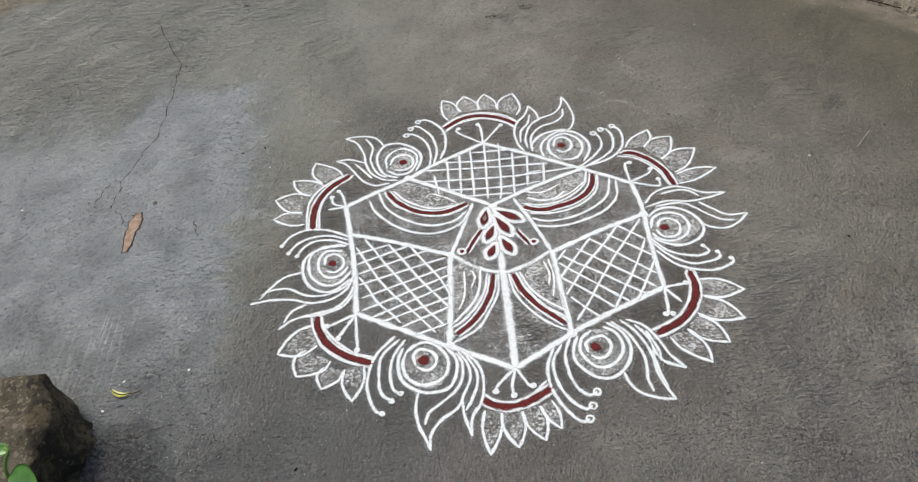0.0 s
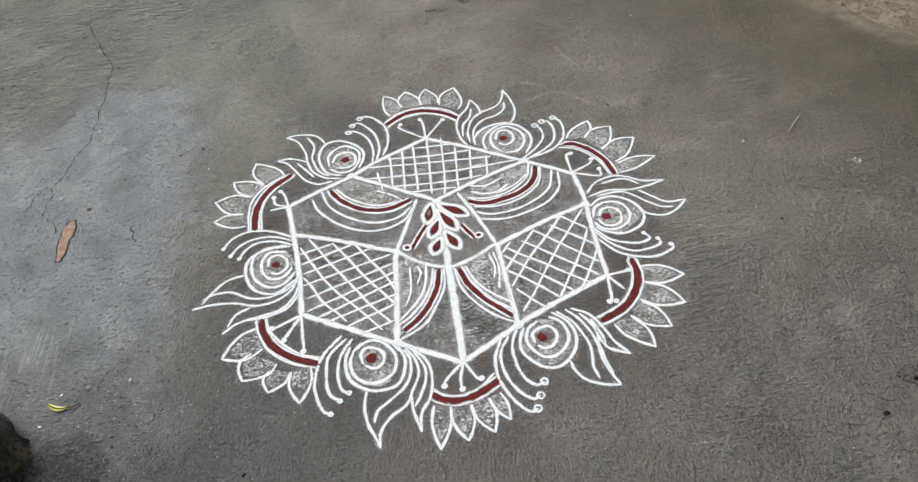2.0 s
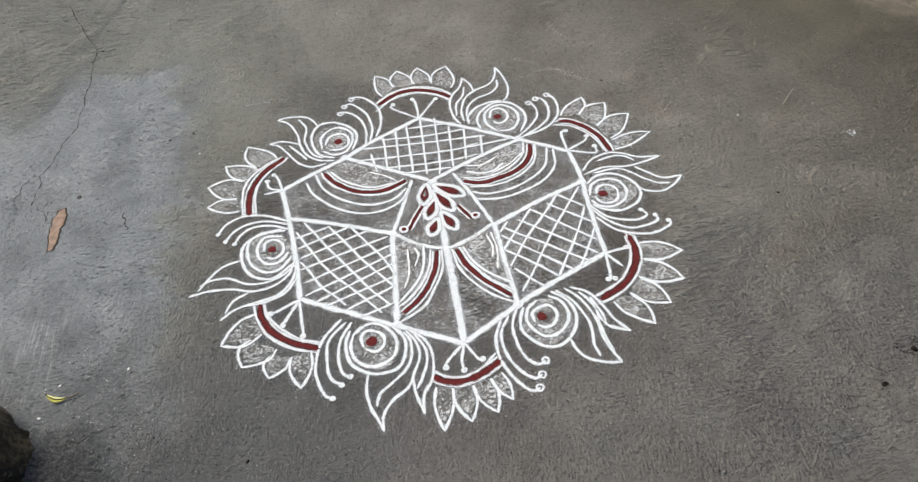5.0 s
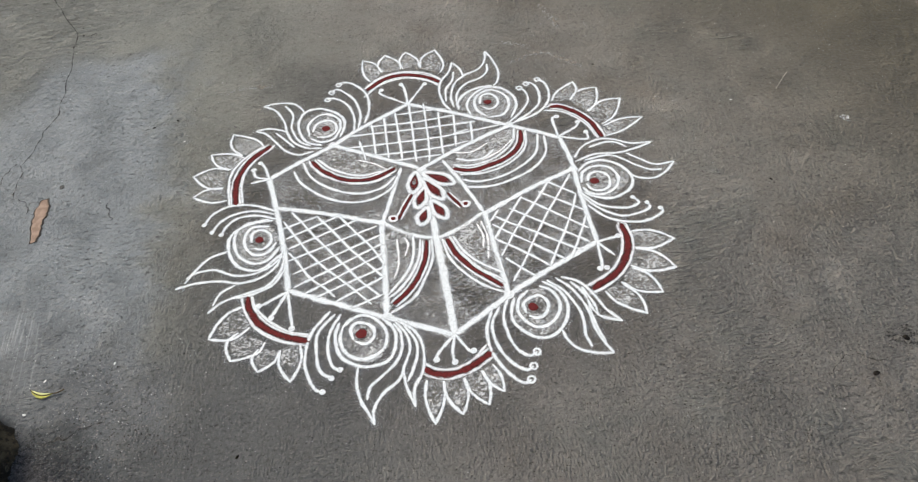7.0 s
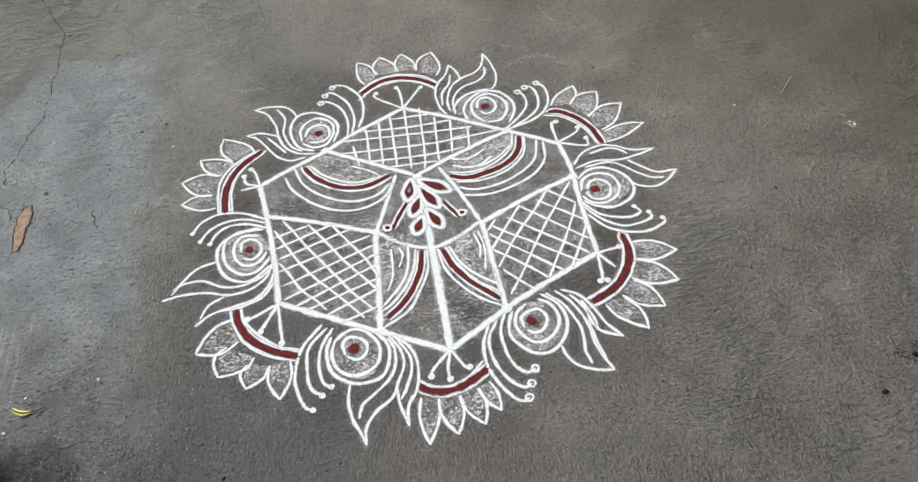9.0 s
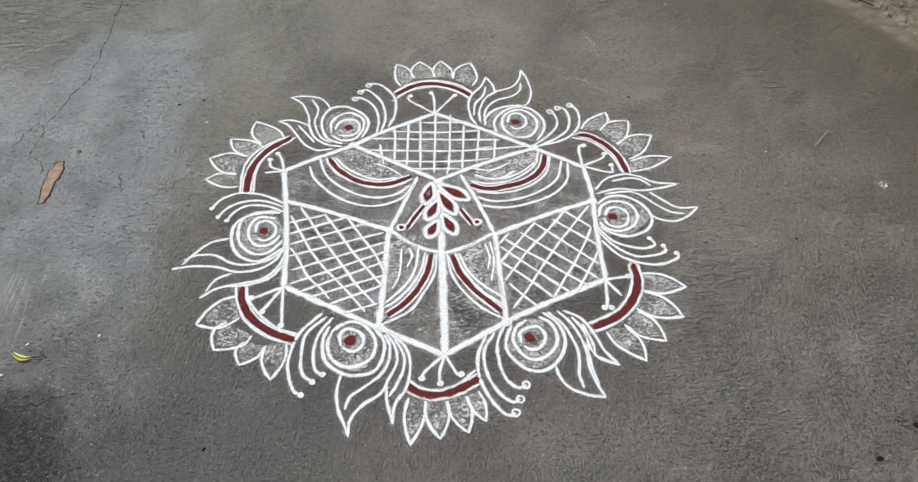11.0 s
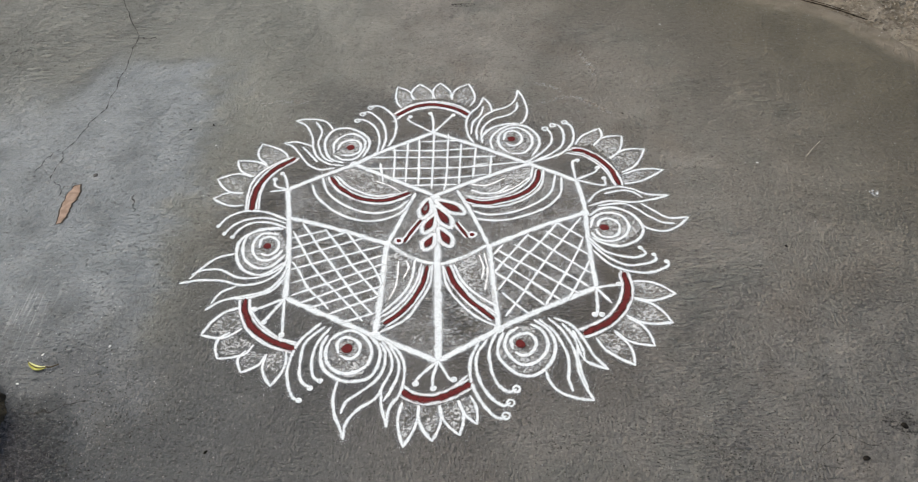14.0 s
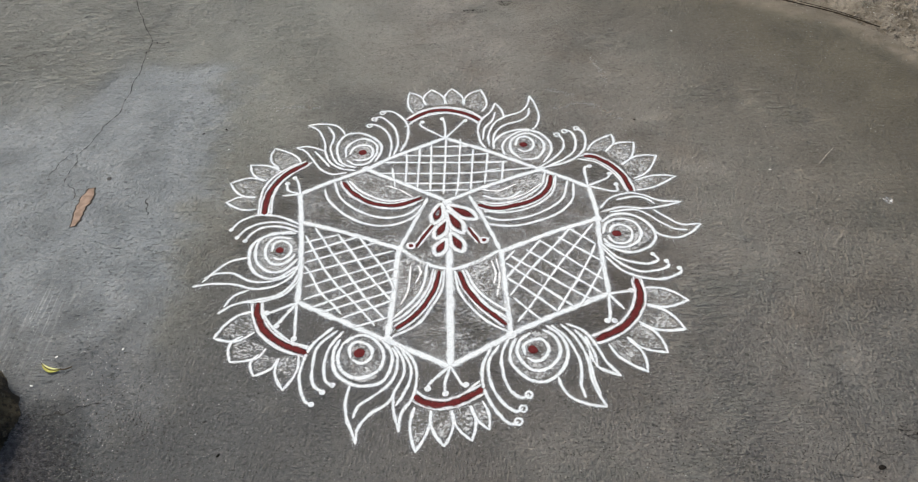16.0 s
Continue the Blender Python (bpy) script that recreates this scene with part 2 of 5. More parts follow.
def powder_material(name, light, dark, cover=0.0):
    """Loose powder on a line: dense along the middle, feathered and grainy at the sides, the paving showing between the grains."""
    n = Nodes(name)
    uv = n.add("ShaderNodeSeparateXYZ", Vector=n.add("ShaderNodeUVMap").outputs[0])
    halo, across = uv.outputs[0], uv.outputs[1]
    off = n.math("ABSOLUTE", n.math("MULTIPLY_ADD", across, 2.0, -1.0))
    body = n.math("EXPONENT", n.math("MULTIPLY", n.math("POWER", n.math("MULTIPLY", off, 2.7), 2.0), -1.0))
    spread = n.math("MULTIPLY", n.math("MULTIPLY", n.math("SUBTRACT", 1.0, off), halo), 0.3)
    grain, clump = n.noise(330.0, 3, 0.7), n.noise(34.0, 4, 0.6)
    value = n.math("ADD", n.math("ADD", body, spread), n.math("MULTIPLY", n.math("SUBTRACT", grain, 0.5), 2.0))
    value = n.math("ADD", value, n.math("MULTIPLY", n.math("SUBTRACT", clump, 0.5), 0.9))
    alpha = n.math("MULTIPLY", n.ramp(value, 0.16 - cover, 0.98 - cover), n.ramp(off, 1.0, 0.8))
    tone = n.mix(n.ramp(n.noise(260.0, 4, 0.75), 0.36, 0.54), dark, light)
    return n.finish(tone, 0.95, n.bump(grain, 0.5, 0.0015), alpha, specular=0.15)


def dust_material(name, cover, tone=(0.58, 0.59, 0.59)):
    """A thin dusting caught on the ridges of the cement: fine flecks and small clumps with paving between."""
    n = Nodes(name)
    fleck = n.noise(1.0, 4, 0.8, n.stretched((115, 165, 130), 8))
    grain, clump = n.noise(330.0, 2, 0.7), n.noise(17.0, 4, 0.65)
    value = n.math("ADD", fleck, n.math("MULTIPLY", n.math("SUBTRACT", clump, 0.5), 0.45))
    value = n.math("ADD", value, n.math("MULTIPLY", n.math("SUBTRACT", grain, 0.5), 0.5))
    return n.finish(tone, 0.95, None, n.ramp(value, 0.47 - cover, 0.64 - cover, 0.0, 0.8), specular=0.15)


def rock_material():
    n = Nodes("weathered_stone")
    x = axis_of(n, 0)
    # lit top and shaded side are painted as pale and dark mossy tones
    shaded_side = n.ramp(n.math("ADD", n.math("MULTIPLY_ADD", axis_of(n, 1), 0.31, x), n.math("MULTIPLY", n.math("SUBTRACT", n.noise(14, 5), 0.5), 0.06)), -1.194, -1.178)
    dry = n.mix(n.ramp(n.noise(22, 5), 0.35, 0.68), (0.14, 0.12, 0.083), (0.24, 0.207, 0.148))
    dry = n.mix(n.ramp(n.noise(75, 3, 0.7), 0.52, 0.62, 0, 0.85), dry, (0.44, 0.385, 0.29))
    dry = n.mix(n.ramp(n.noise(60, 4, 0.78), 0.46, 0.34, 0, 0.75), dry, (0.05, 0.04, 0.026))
    mossy_shade = n.mix(n.ramp(n.noise(16, 5, 0.65), 0.42, 0.62), (0.05, 0.039, 0.025), (0.2, 0.155, 0.088))
    mossy_shade = n.mix(n.ramp(n.noise(8, 3), 0.55, 0.72, 0, 0.6), mossy_shade, (0.11, 0.1, 0.035))
    mossy_shade = n.mix(n.ramp(n.noise(90, 4, 0.75), 0.5, 0.62, 0, 0.75), mossy_shade, (0.022, 0.018, 0.012))
    mossy_shade = n.mix(n.ramp(n.noise(55, 4, 0.7), 0.56, 0.66, 0, 0.7), mossy_shade, (0.28, 0.235, 0.16))
    rough = n.ramp(shaded_side, 0, 1, 0.92, 0.7)
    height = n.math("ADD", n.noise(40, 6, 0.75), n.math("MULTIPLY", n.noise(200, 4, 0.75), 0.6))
    return n.finish(n.mix(shaded_side, dry, mossy_shade), rough, n.bump(height, 1.0, 0.035), specular=0.3)


def plain_material(name, a, b, scale, rough=0.6, relief=0.3, distance=0.001, specular=0.4):
    n = Nodes(name)
    tone = n.mix(n.ramp(n.noise(scale, 4), 0.35, 0.65), a, b)
    return n.finish(tone, rough, n.bump(n.noise(scale * 3, 3), relief, distance), specular=specular)


def crack_material():
    n = Nodes("dark_crack")
    uv = n.add("ShaderNodeUVMap").outputs[0]
    across = n.add("ShaderNodeSeparateXYZ", Vector=uv).outputs[1]
    off = n.math("ABSOLUTE", n.math("MULTIPLY_ADD", across, 2.0, -1.0))
    value = n.math("ADD", n.math("SUBTRACT", 1.0, off), n.math("MULTIPLY", n.math("SUBTRACT", n.noise(60.0, 3, 0.7), 0.5), 1.8))
    return n.finish((0.06, 0.054, 0.047), 0.95, None, n.ramp(value, 0.55, 1.05, 0.0, 0.8), specular=0.1)


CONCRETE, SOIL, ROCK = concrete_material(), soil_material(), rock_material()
WHITE = powder_material("white_rice_powder", (0.69, 0.722, 0.738), (0.48, 0.505, 0.52))
THIN = powder_material("thin_white_powder", (0.84, 0.85, 0.85), (0.55, 0.56, 0.56), cover=-0.22)
RED = powder_material("red_earth_powder", (0.118, 0.02, 0.02), (0.06, 0.012, 0.011), cover=0.14)
DUST = dust_material("light_powder_dust", -0.03)
DUST_THICK = dust_material("dense_powder_dust", 0.02)
DUST_THIN = dust_material("sparse_powder_dust", -0.07)
GRAIN = plain_material("white_powder_grain", (0.66, 0.68, 0.69), (0.8, 0.82, 0.83), 200, 0.95, 0.2)
CRACK = crack_material()
GAP = plain_material("shaded_gap", (0.02, 0.016, 0.012), (0.04, 0.032, 0.024), 60, 1.0, 0.3, 0.001, 0.0)
CHIP = plain_material("brown_mortar", (0.22, 0.15, 0.11), (0.32, 0.23, 0.175), 60, 0.9, 0.6, 0.003)
CHIP_EDGE = plain_material("dark_broken_edge", (0.03, 0.026, 0.022), (0.06, 0.05, 0.04), 80, 0.95)
LEAF_YELLOW = plain_material("yellow_leaf", (0.66, 0.68, 0.3), (0.55, 0.56, 0.18), 90, 0.5)
LEAF_DARK = plain_material("olive_leaf", (0.3, 0.29, 0.04), (0.44, 0.43, 0.07), 90, 0.5)
STALK = plain_material("brown_stalk", (0.07, 0.05, 0.03), (0.12, 0.09, 0.05), 120, 0.8)
LEAF_GREEN = plain_material("green_leaf", (0.045, 0.13, 0.022), (0.075, 0.2, 0.03), 25, 0.38, 0.2, 0.001)
STEM_GREEN = plain_material("green_stem", (0.1, 0.19, 0.03), (0.16, 0.26, 0.05), 60, 0.45)
CRUMB = plain_material("soil_crumb", (0.2, 0.17, 0.13), (0.34, 0.3, 0.24), 40, 0.95, 0.3)
STRAW = plain_material("straw", (0.38, 0.34, 0.28), (0.5, 0.46, 0.4), 80, 0.8)
GREY_STONE = plain_material("grey_pebble", (0.07, 0.066, 0.06), (0.14, 0.13, 0.12), 120, 0.9, 0.6)
WET_GRIT = plain_material("wet_dark_grit", (0.05, 0.045, 0.042), (0.13, 0.12, 0.115), 90, 0.3, 0.5, 0.001, 0.6)
DARK_GRIT = plain_material("dark_cement_grain", (0.04, 0.035, 0.03), (0.09, 0.08, 0.07), 90, 0.95, 0.3, 0.001, 0.1)
GLINT_GRIT = plain_material("glint_crumb", (0.27, 0.25, 0.22), (0.38, 0.36, 0.325), 90, 0.9, 0.3)
PALE = plain_material("pale_chip", (0.6, 0.6, 0.58), (0.75, 0.75, 0.73), 120, 0.9, 0.6)
BLACK = plain_material("dark_debris", (0.008, 0.007, 0.006), (0.02, 0.017, 0.014), 150, 0.95, 0.3, 0.001, 0.1)
SCUFF = dust_material("pale_scuff", 0.0, (0.3, 0.26, 0.21))
DAMP = dust_material("dark_stain", 0.02, (0.03, 0.028, 0.026))


# ---- mesh helpers ----
def part(name, bm, material, parent=None, label=""):
    mesh = bpy.data.meshes.new(name)
    bm.to_mesh(mesh)
    bm.free()
    for m in material if isinstance(material, (list, tuple)) else [material]:
        mesh.materials.append(m)
    ob = new(name, mesh)
    ob.parent = parent
    return tagged(ob, label)


def sheet():
    bm = bmesh.new()
    bm.loops.layers.uv.new("UVMap")
    return bm


LAYER = [0.0004]
POURED = []          # the lines poured so far, with their width and halo


def next_layer():
    """Powder is laid over powder: each stroke lies a hair above the last."""
    LAYER[0] += 0.000003
    return LAYER[0]


def glide(points, step=0.006, closed=False):
    """A smooth curve through a few hand-set points (Catmull-Rom), in even steps."""
    pts = [Vector((p[0], p[1], 0)) for p in points]
    if len(pts) == 2 and not closed:
        n = max(2, int((pts[1] - pts[0]).length / step))
        return [pts[0].lerp(pts[1], i / n) for i in range(n + 1)]
    ends = [pts[-1], *pts, pts[0], pts[1]] if closed else [2 * pts[0] - pts[1], *pts, 2 * pts[-1] - pts[-2]]
    out = []
    for a, b, c, d in zip(ends, ends[1:], ends[2:], ends[3:]):
        n = max(2, int((c - b).length / step))
        for i in range(n):
            t = i / n
            out.append(0.5 * (2 * b + (c - a) * t + (2 * a - 5 * b + 4 * c - d) * t * t + (3 * b - 3 * c + d - a) * t**3))
    return out if closed else [*out, pts[-1]]


def stroke(bm, points, width=0.009, slot=0, height=0.0005, closed=False, wobble=0.14, base=None, round_ends=True, halo=None, reach=1.3):
    """One poured line of powder: a low, uneven, domed ribbon along a curve, with a halo of stray grains."""
    line = glide(points, closed=closed)
    uv = bm.loops.layers.uv.active
    z0 = next_layer() if base is None else base
    halo = (0.45 if width < 0.012 else 1.0) if halo is None else halo
    if base is None and slot == 0:
        POURED.append((line, width, halo))
    rows, count = [], len(line)
    for i, p in enumerate(line):
        before = line[i - 1] if i or closed else p
        after = line[(i + 1) % count] if i < count - 1 or closed else p
        way = (after - before).normalized() if (after - before).length > 1e-7 else Vector((1, 0, 0))
        side = Vector((-way.y, way.x, 0))
        seed = Vector((p.x * 55, p.y * 55, z0 * 3e4))
        half = reach * width * (1 + wobble * 1.6 * noise.noise(seed))
        p = p + side * (width * wobble * 0.7 * noise.noise(seed * 0.45 + Vector((9, 2, 5))))
        if round_ends and not closed:
            half *= min(1.0, 0.55 + 0.45 * min(i, count - 1 - i) / 2.0)
        row = []
        for a in (-1.0, -0.55, 0.0, 0.55, 1.0):
            q = p + side * half * a
            row.append(bm.verts.new((q.x, q.y, z0 + height * (1 - a * a))))
        rows.append(row)
    pairs = list(zip(rows, rows[1:])) + ([(rows[-1], rows[0])] if closed else [])
    for k, (r, s) in enumerate(pairs):
        for j in range(4):
            face = bm.faces.new((r[j], s[j], s[j + 1], r[j + 1]))
            face.smooth, face.material_index = True, slot
            for loop, (u, v) in zip(face.loops, ((k, j), (k + 1, j), (k + 1, j + 1), (k, j + 1))):
                loop[uv].uv = (halo, 0.5 + (-0.5, -0.275, 0.0, 0.275, 0.5)[v] * reach / 1.3)
    return line


def dusting(bm, outline, slot=0, smooth=True):
    """A flat sheet of scattered grains inside an outline."""
    line = glide(outline, 0.012, closed=True) if smooth else [Vector((p[0], p[1], 0)) for p in outline]
    z0 = next_layer()
    face = bm.faces.new([bm.verts.new((p.x, p.y, z0)) for p in line])
    face.material_index = slot
    if face.normal.z < 0:
        face.normal_flip()


def blob(bm, at, radius=0.008, slot=0, height=0.0012, stretch=1.0, turn=0.0):
    """A pinch of powder: a small uneven heap."""
    uv = bm.loops.layers.uv.active
    z0, c, s = next_layer(), math.cos(turn), math.sin(turn)
    rings = []
    for r in (0.35, 0.75, 1.0):
        ring = []
        for k in range(14):
            a = 2 * math.pi * k / 14
            w = radius * r * (1 + 0.22 * noise.noise(Vector((at[0] * 90 + math.cos(a), at[1] * 90 + math.sin(a), r))))
            x, y = w * stretch * math.cos(a), w * math.sin(a)
            ring.append(bm.verts.new((at[0] + c * x - s * y, at[1] + s * x + c * y, z0 + height * (1 - r * r))))
        rings.append(ring)
    faces = [(bm.faces.new(rings[0]), 0.5)]
    for inner, outer in zip(rings, rings[1:]):
        rim = outer is rings[-1]
        for k in range(14):
            f = bm.faces.new((inner[k], outer[k], outer[(k + 1) % 14], inner[(k + 1) % 14]))
            faces.append((f, 0.78 if rim else 0.5))
    for f, v in faces:
        f.smooth, f.material_index = True, slot
        for loop in f.loops:
            loop[uv].uv = (0.0, v)


# ---- ground ----
def slab_outline():
    """The paving's worn, rounded edge, counter-clockwise."""
    corners = [(2.0, -3.2), (2.02, 0.2), (1.86, 0.72), (1.708, 0.91), (1.635, 1.06), (1.53, 1.196), (1.345, 1.318), (1.18, 1.4),
               (0.8, 1.56), (0.3, 1.72), (-0.8, 1.9), (-1.85, 1.84), (-2.02, 1.72), (-2.5, 1.2), (-3.2, 0.0), (-3.2, -3.2)]
    return glide(corners, 0.05, closed=True)


def build_ground():
    # one sheet of soil, fine near the paving and coarse out to the horizon
    far = [3.4, 4.2, 6, 9, 15, 30, 70, 180, 500, 1500]
    span = [-v for v in reversed(far)] + [i * 0.06 for i in range(-50, 51)] + far
    across = sorted({round(v, 3) for v in span if not 1.2 < v < 2.4} | {round(1.2 + i * 0.012, 3) for i in range(101)})
    along = sorted({round(v, 3) for v in span if not 0.8 < v < 1.9} | {round(0.8 + i * 0.012, 3) for i in range(93)})
    bm = sheet()
    grid = []
    for y in along:
        row = []
        for x in across:
            z = -0.04 + 0.02 * noise.noise(Vector((x * 5, y * 5, 0))) + 0.012 * noise.noise(Vector(((x + y * 0.5) * 11, (y - x * 0.4) * 26, 3)))
            z += 0.007 * (0.5 - abs(noise.noise(Vector((x * 38, y * 45, 7))))) + 0.004 * noise.noise(Vector((x * 75, y * 75, 1)))
            row.append(bm.verts.new((x, y, z if max(abs(x), abs(y)) < 3.2 else -0.035)))
        grid.append(row)
    for a, b in zip(grid, grid[1:]):
        for i in range(len(across) - 1):
            bm.faces.new((a[i], a[i + 1], b[i + 1], b[i])).smooth = True
    tagged(part("ground", bm, SOIL), "dry sandy brown soil with crumbs, beyond the paving", "soil", kind="structure")

    bm = sheet()
    line = slab_outline()
    rings = []
    centre = Vector((-0.4, -0.7, 0))
    for shrink in (0.03, 0.3, 0.6, 0.8, 0.93, 0.965, 0.987):
        rings.append([bm.verts.new(centre.lerp(p, shrink)) for p in line])
    for out, z in ((0.0, 0.0), (0.025, -0.003), (0.055, -0.012), (0.075, -0.03), (0.078, -0.09)):
        ring = []
        for i, p in enumerate(line):
            way = (line[(i + 1) % len(line)] - line[i - 1]).normalized()
            w = out * (1 + 0.35 * noise.noise(p * 6))
            ring.append(bm.verts.new((p.x + way.y * w, p.y - way.x * w, z)))
        rings.append(ring)
    uv, dusty = bm.loops.layers.uv.active, (0.0, 0.0, 0.0, 0.0, 0.05, 0.32, 0.75, 1.0, 1.0, 1.0, 1.0, 1.0)
    hub = bm.verts.new(centre)
    for i in range(len(line)):
        bm.faces.new((hub, rings[0][i], rings[0][(i + 1) % len(line)]))
    for k, (a, b) in enumerate(zip(rings, rings[1:])):
        for i in range(len(a)):
            j = (i + 1) % len(a)
            f = bm.faces.new((a[i], b[i], b[j], a[j]))
            f.smooth = k > 6
            for loop, u in zip(f.loops, (dusty[k], dusty[k + 1], dusty[k + 1], dusty[k])):
                loop[uv].uv = (u, 0.0)
    bmesh.ops.recalc_face_normals(bm, faces=bm.faces)
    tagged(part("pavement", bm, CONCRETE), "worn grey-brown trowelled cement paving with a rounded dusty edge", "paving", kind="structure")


build_ground()


def build_gap():
    """A narrow joint where the soil has shrunk from the paving's edge, its shade laid on as dark strips."""
    for k, (points, width) in enumerate((([(1.27, 1.435), (1.40, 1.36), (1.54, 1.268), (1.66, 1.16)], 0.0045), ([(1.42, 1.375), (1.53, 1.3), (1.62, 1.225)], 0.0024))):
        bm = sheet()
        stroke(bm, points, width, height=0.0005, wobble=0.5, base=-0.006 - 0.002 * k)
        tagged(part("gap", bm, GAP), "shrinkage gap along the paving's edge, its shade a dark strip", "crack", kind="structure")


build_gap()

# ---- the powder drawing ----
drawing = tagged(new("rangoli"), "white and dark red powder rangoli drawn on grey paving", "floor art")
drawing.empty_display_size = 0.2


def white_part(name, lines, parent=None, width=0.009, label="", dust=None, material=WHITE):
    bm = sheet()
    if dust:
        dusting(bm, dust, 1)
    for points in lines:
        stroke(bm, points, width)
    return part(name, bm, [material, DUST], parent or drawing, label)


def red_part(name, points, parent, width):
    bm = sheet()
    line = glide(points, 0.02)
    ways = [(line[min(i + 1, len(line) - 1)] - line[max(i - 1, 0)]).normalized() for i in range(len(line))]
    for sign in (-1, 1):
        stroke(bm, [p + Vector((-w.y, w.x, 0)) * sign * (width * 0.55 + 0.003) for p, w in zip(line, ways)], 0.0075, halo=0.2)
    part("white_rim", bm, WHITE, parent)
    bm = sheet()
    stroke(bm, points, width * 1.12, height=0.0004, halo=0.0, reach=0.56, wobble=0.3, base=next_layer() + 0.0005)
    return part(name, bm, RED, parent, "dark red powder")


def petal(parent, a, tip, b, bulge=0.16):
    """A pointed petal from two feet to a tip, thinly dusted inside."""
    a, tip, b = (Vector((*p, 0)) for p in (a, tip, b))
    foot = (a + b) / 2
    width = (a - b) / 2
    left = foot + width * (1 + bulge) + (tip - foot) * 0.38
    right = foot - width * (1 + bulge) + (tip - foot) * 0.38
    left2 = foot + width * (0.62 + bulge) + (tip - foot) * 0.7
    right2 = foot - width * (0.62 + bulge) + (tip - foot) * 0.7
    bm = sheet()
    inner = [foot.lerp(p, 0.82) for p in (a, left, left2, tip, right2, right, b)]
    dusting(bm, inner, 1)
    stroke(bm, [a, left, left2, tip], 0.0085)
    stroke(bm, [b, right, right2, tip + (tip - foot) * 0.03], 0.0085)
    return part("petal", bm, [WHITE, DUST_THICK], parent)


def lotus(outer, inner, red, band, petals, root, stamens, dots):
    """An arch with a red band, four petals on its outside, and three stamens on its inside."""
    bm = sheet()
    stroke(bm, outer, 0.0085)
    stroke(bm, inner, 0.0085)
    motif = part("lotus_motif", bm, WHITE, drawing, "arched flower motif, four petals on a red band")
    red_part("red_band", red, motif, band)
    for a, tip, b in petals:
        petal(motif, a, tip, b)
    for end in stamens:
        bm = sheet()
        near = [d for d in dots if 0.008 < (Vector(d) - Vector(end)).length < 0.035]
        stroke(bm, [root, end, *near[:1]], 0.009)
        part("stamen", bm, WHITE, motif)
    for at in dots:
        bm = sheet()
        blob(bm, at, 0.0105)
        part("dot", bm, WHITE, motif)


def swirl(eye, size, rings, plumes, curls, dust, hollow=False):
    """A coiled motif round a red eye, with leafy plumes on one side and three curls on the other."""
    bm = sheet()
    dusting(bm, dust, 1)
    for points in rings:
        stroke(bm, points, 0.0095, halo=0.75)
    motif = part("swirl_motif", bm, [WHITE, DUST_THICK], drawing, "coiled white motif with plumes and three curls")
    bm = sheet()
    blob(bm, eye, size, height=0.002, stretch=1.05)
    part("eye", bm, RED, motif, "dark red powder dot")
    for points in plumes:
        bm = sheet()
        stroke(bm, points, 0.0085)
        part("plume", bm, WHITE, motif)
    for points in curls:
        bm = sheet()
        stroke(bm, points, 0.009)
        if hollow:
            x, y = points[-1]
            stroke(bm, [(x + 0.0085 * math.cos(k), y + 0.0085 * math.sin(k)) for k in range(6)], 0.0065, closed=True)
        else:
            blob(bm, points[-1], 0.0095)
        part("curl", bm, WHITE, motif)


def lattice(poly, lines):
    """A net of thin hand-poured lines across a dusted panel."""
    bm = sheet()
    dusting(bm, poly, 0, smooth=False)
    panel = part("lattice_panel", bm, DUST_THIN, drawing, "box face dusted white and crossed by a net of lines")
    for points in lines:
        bm = sheet()
        stroke(bm, points, 0.0085, halo=0.3)
        part("lattice_line", bm, WHITE, panel)


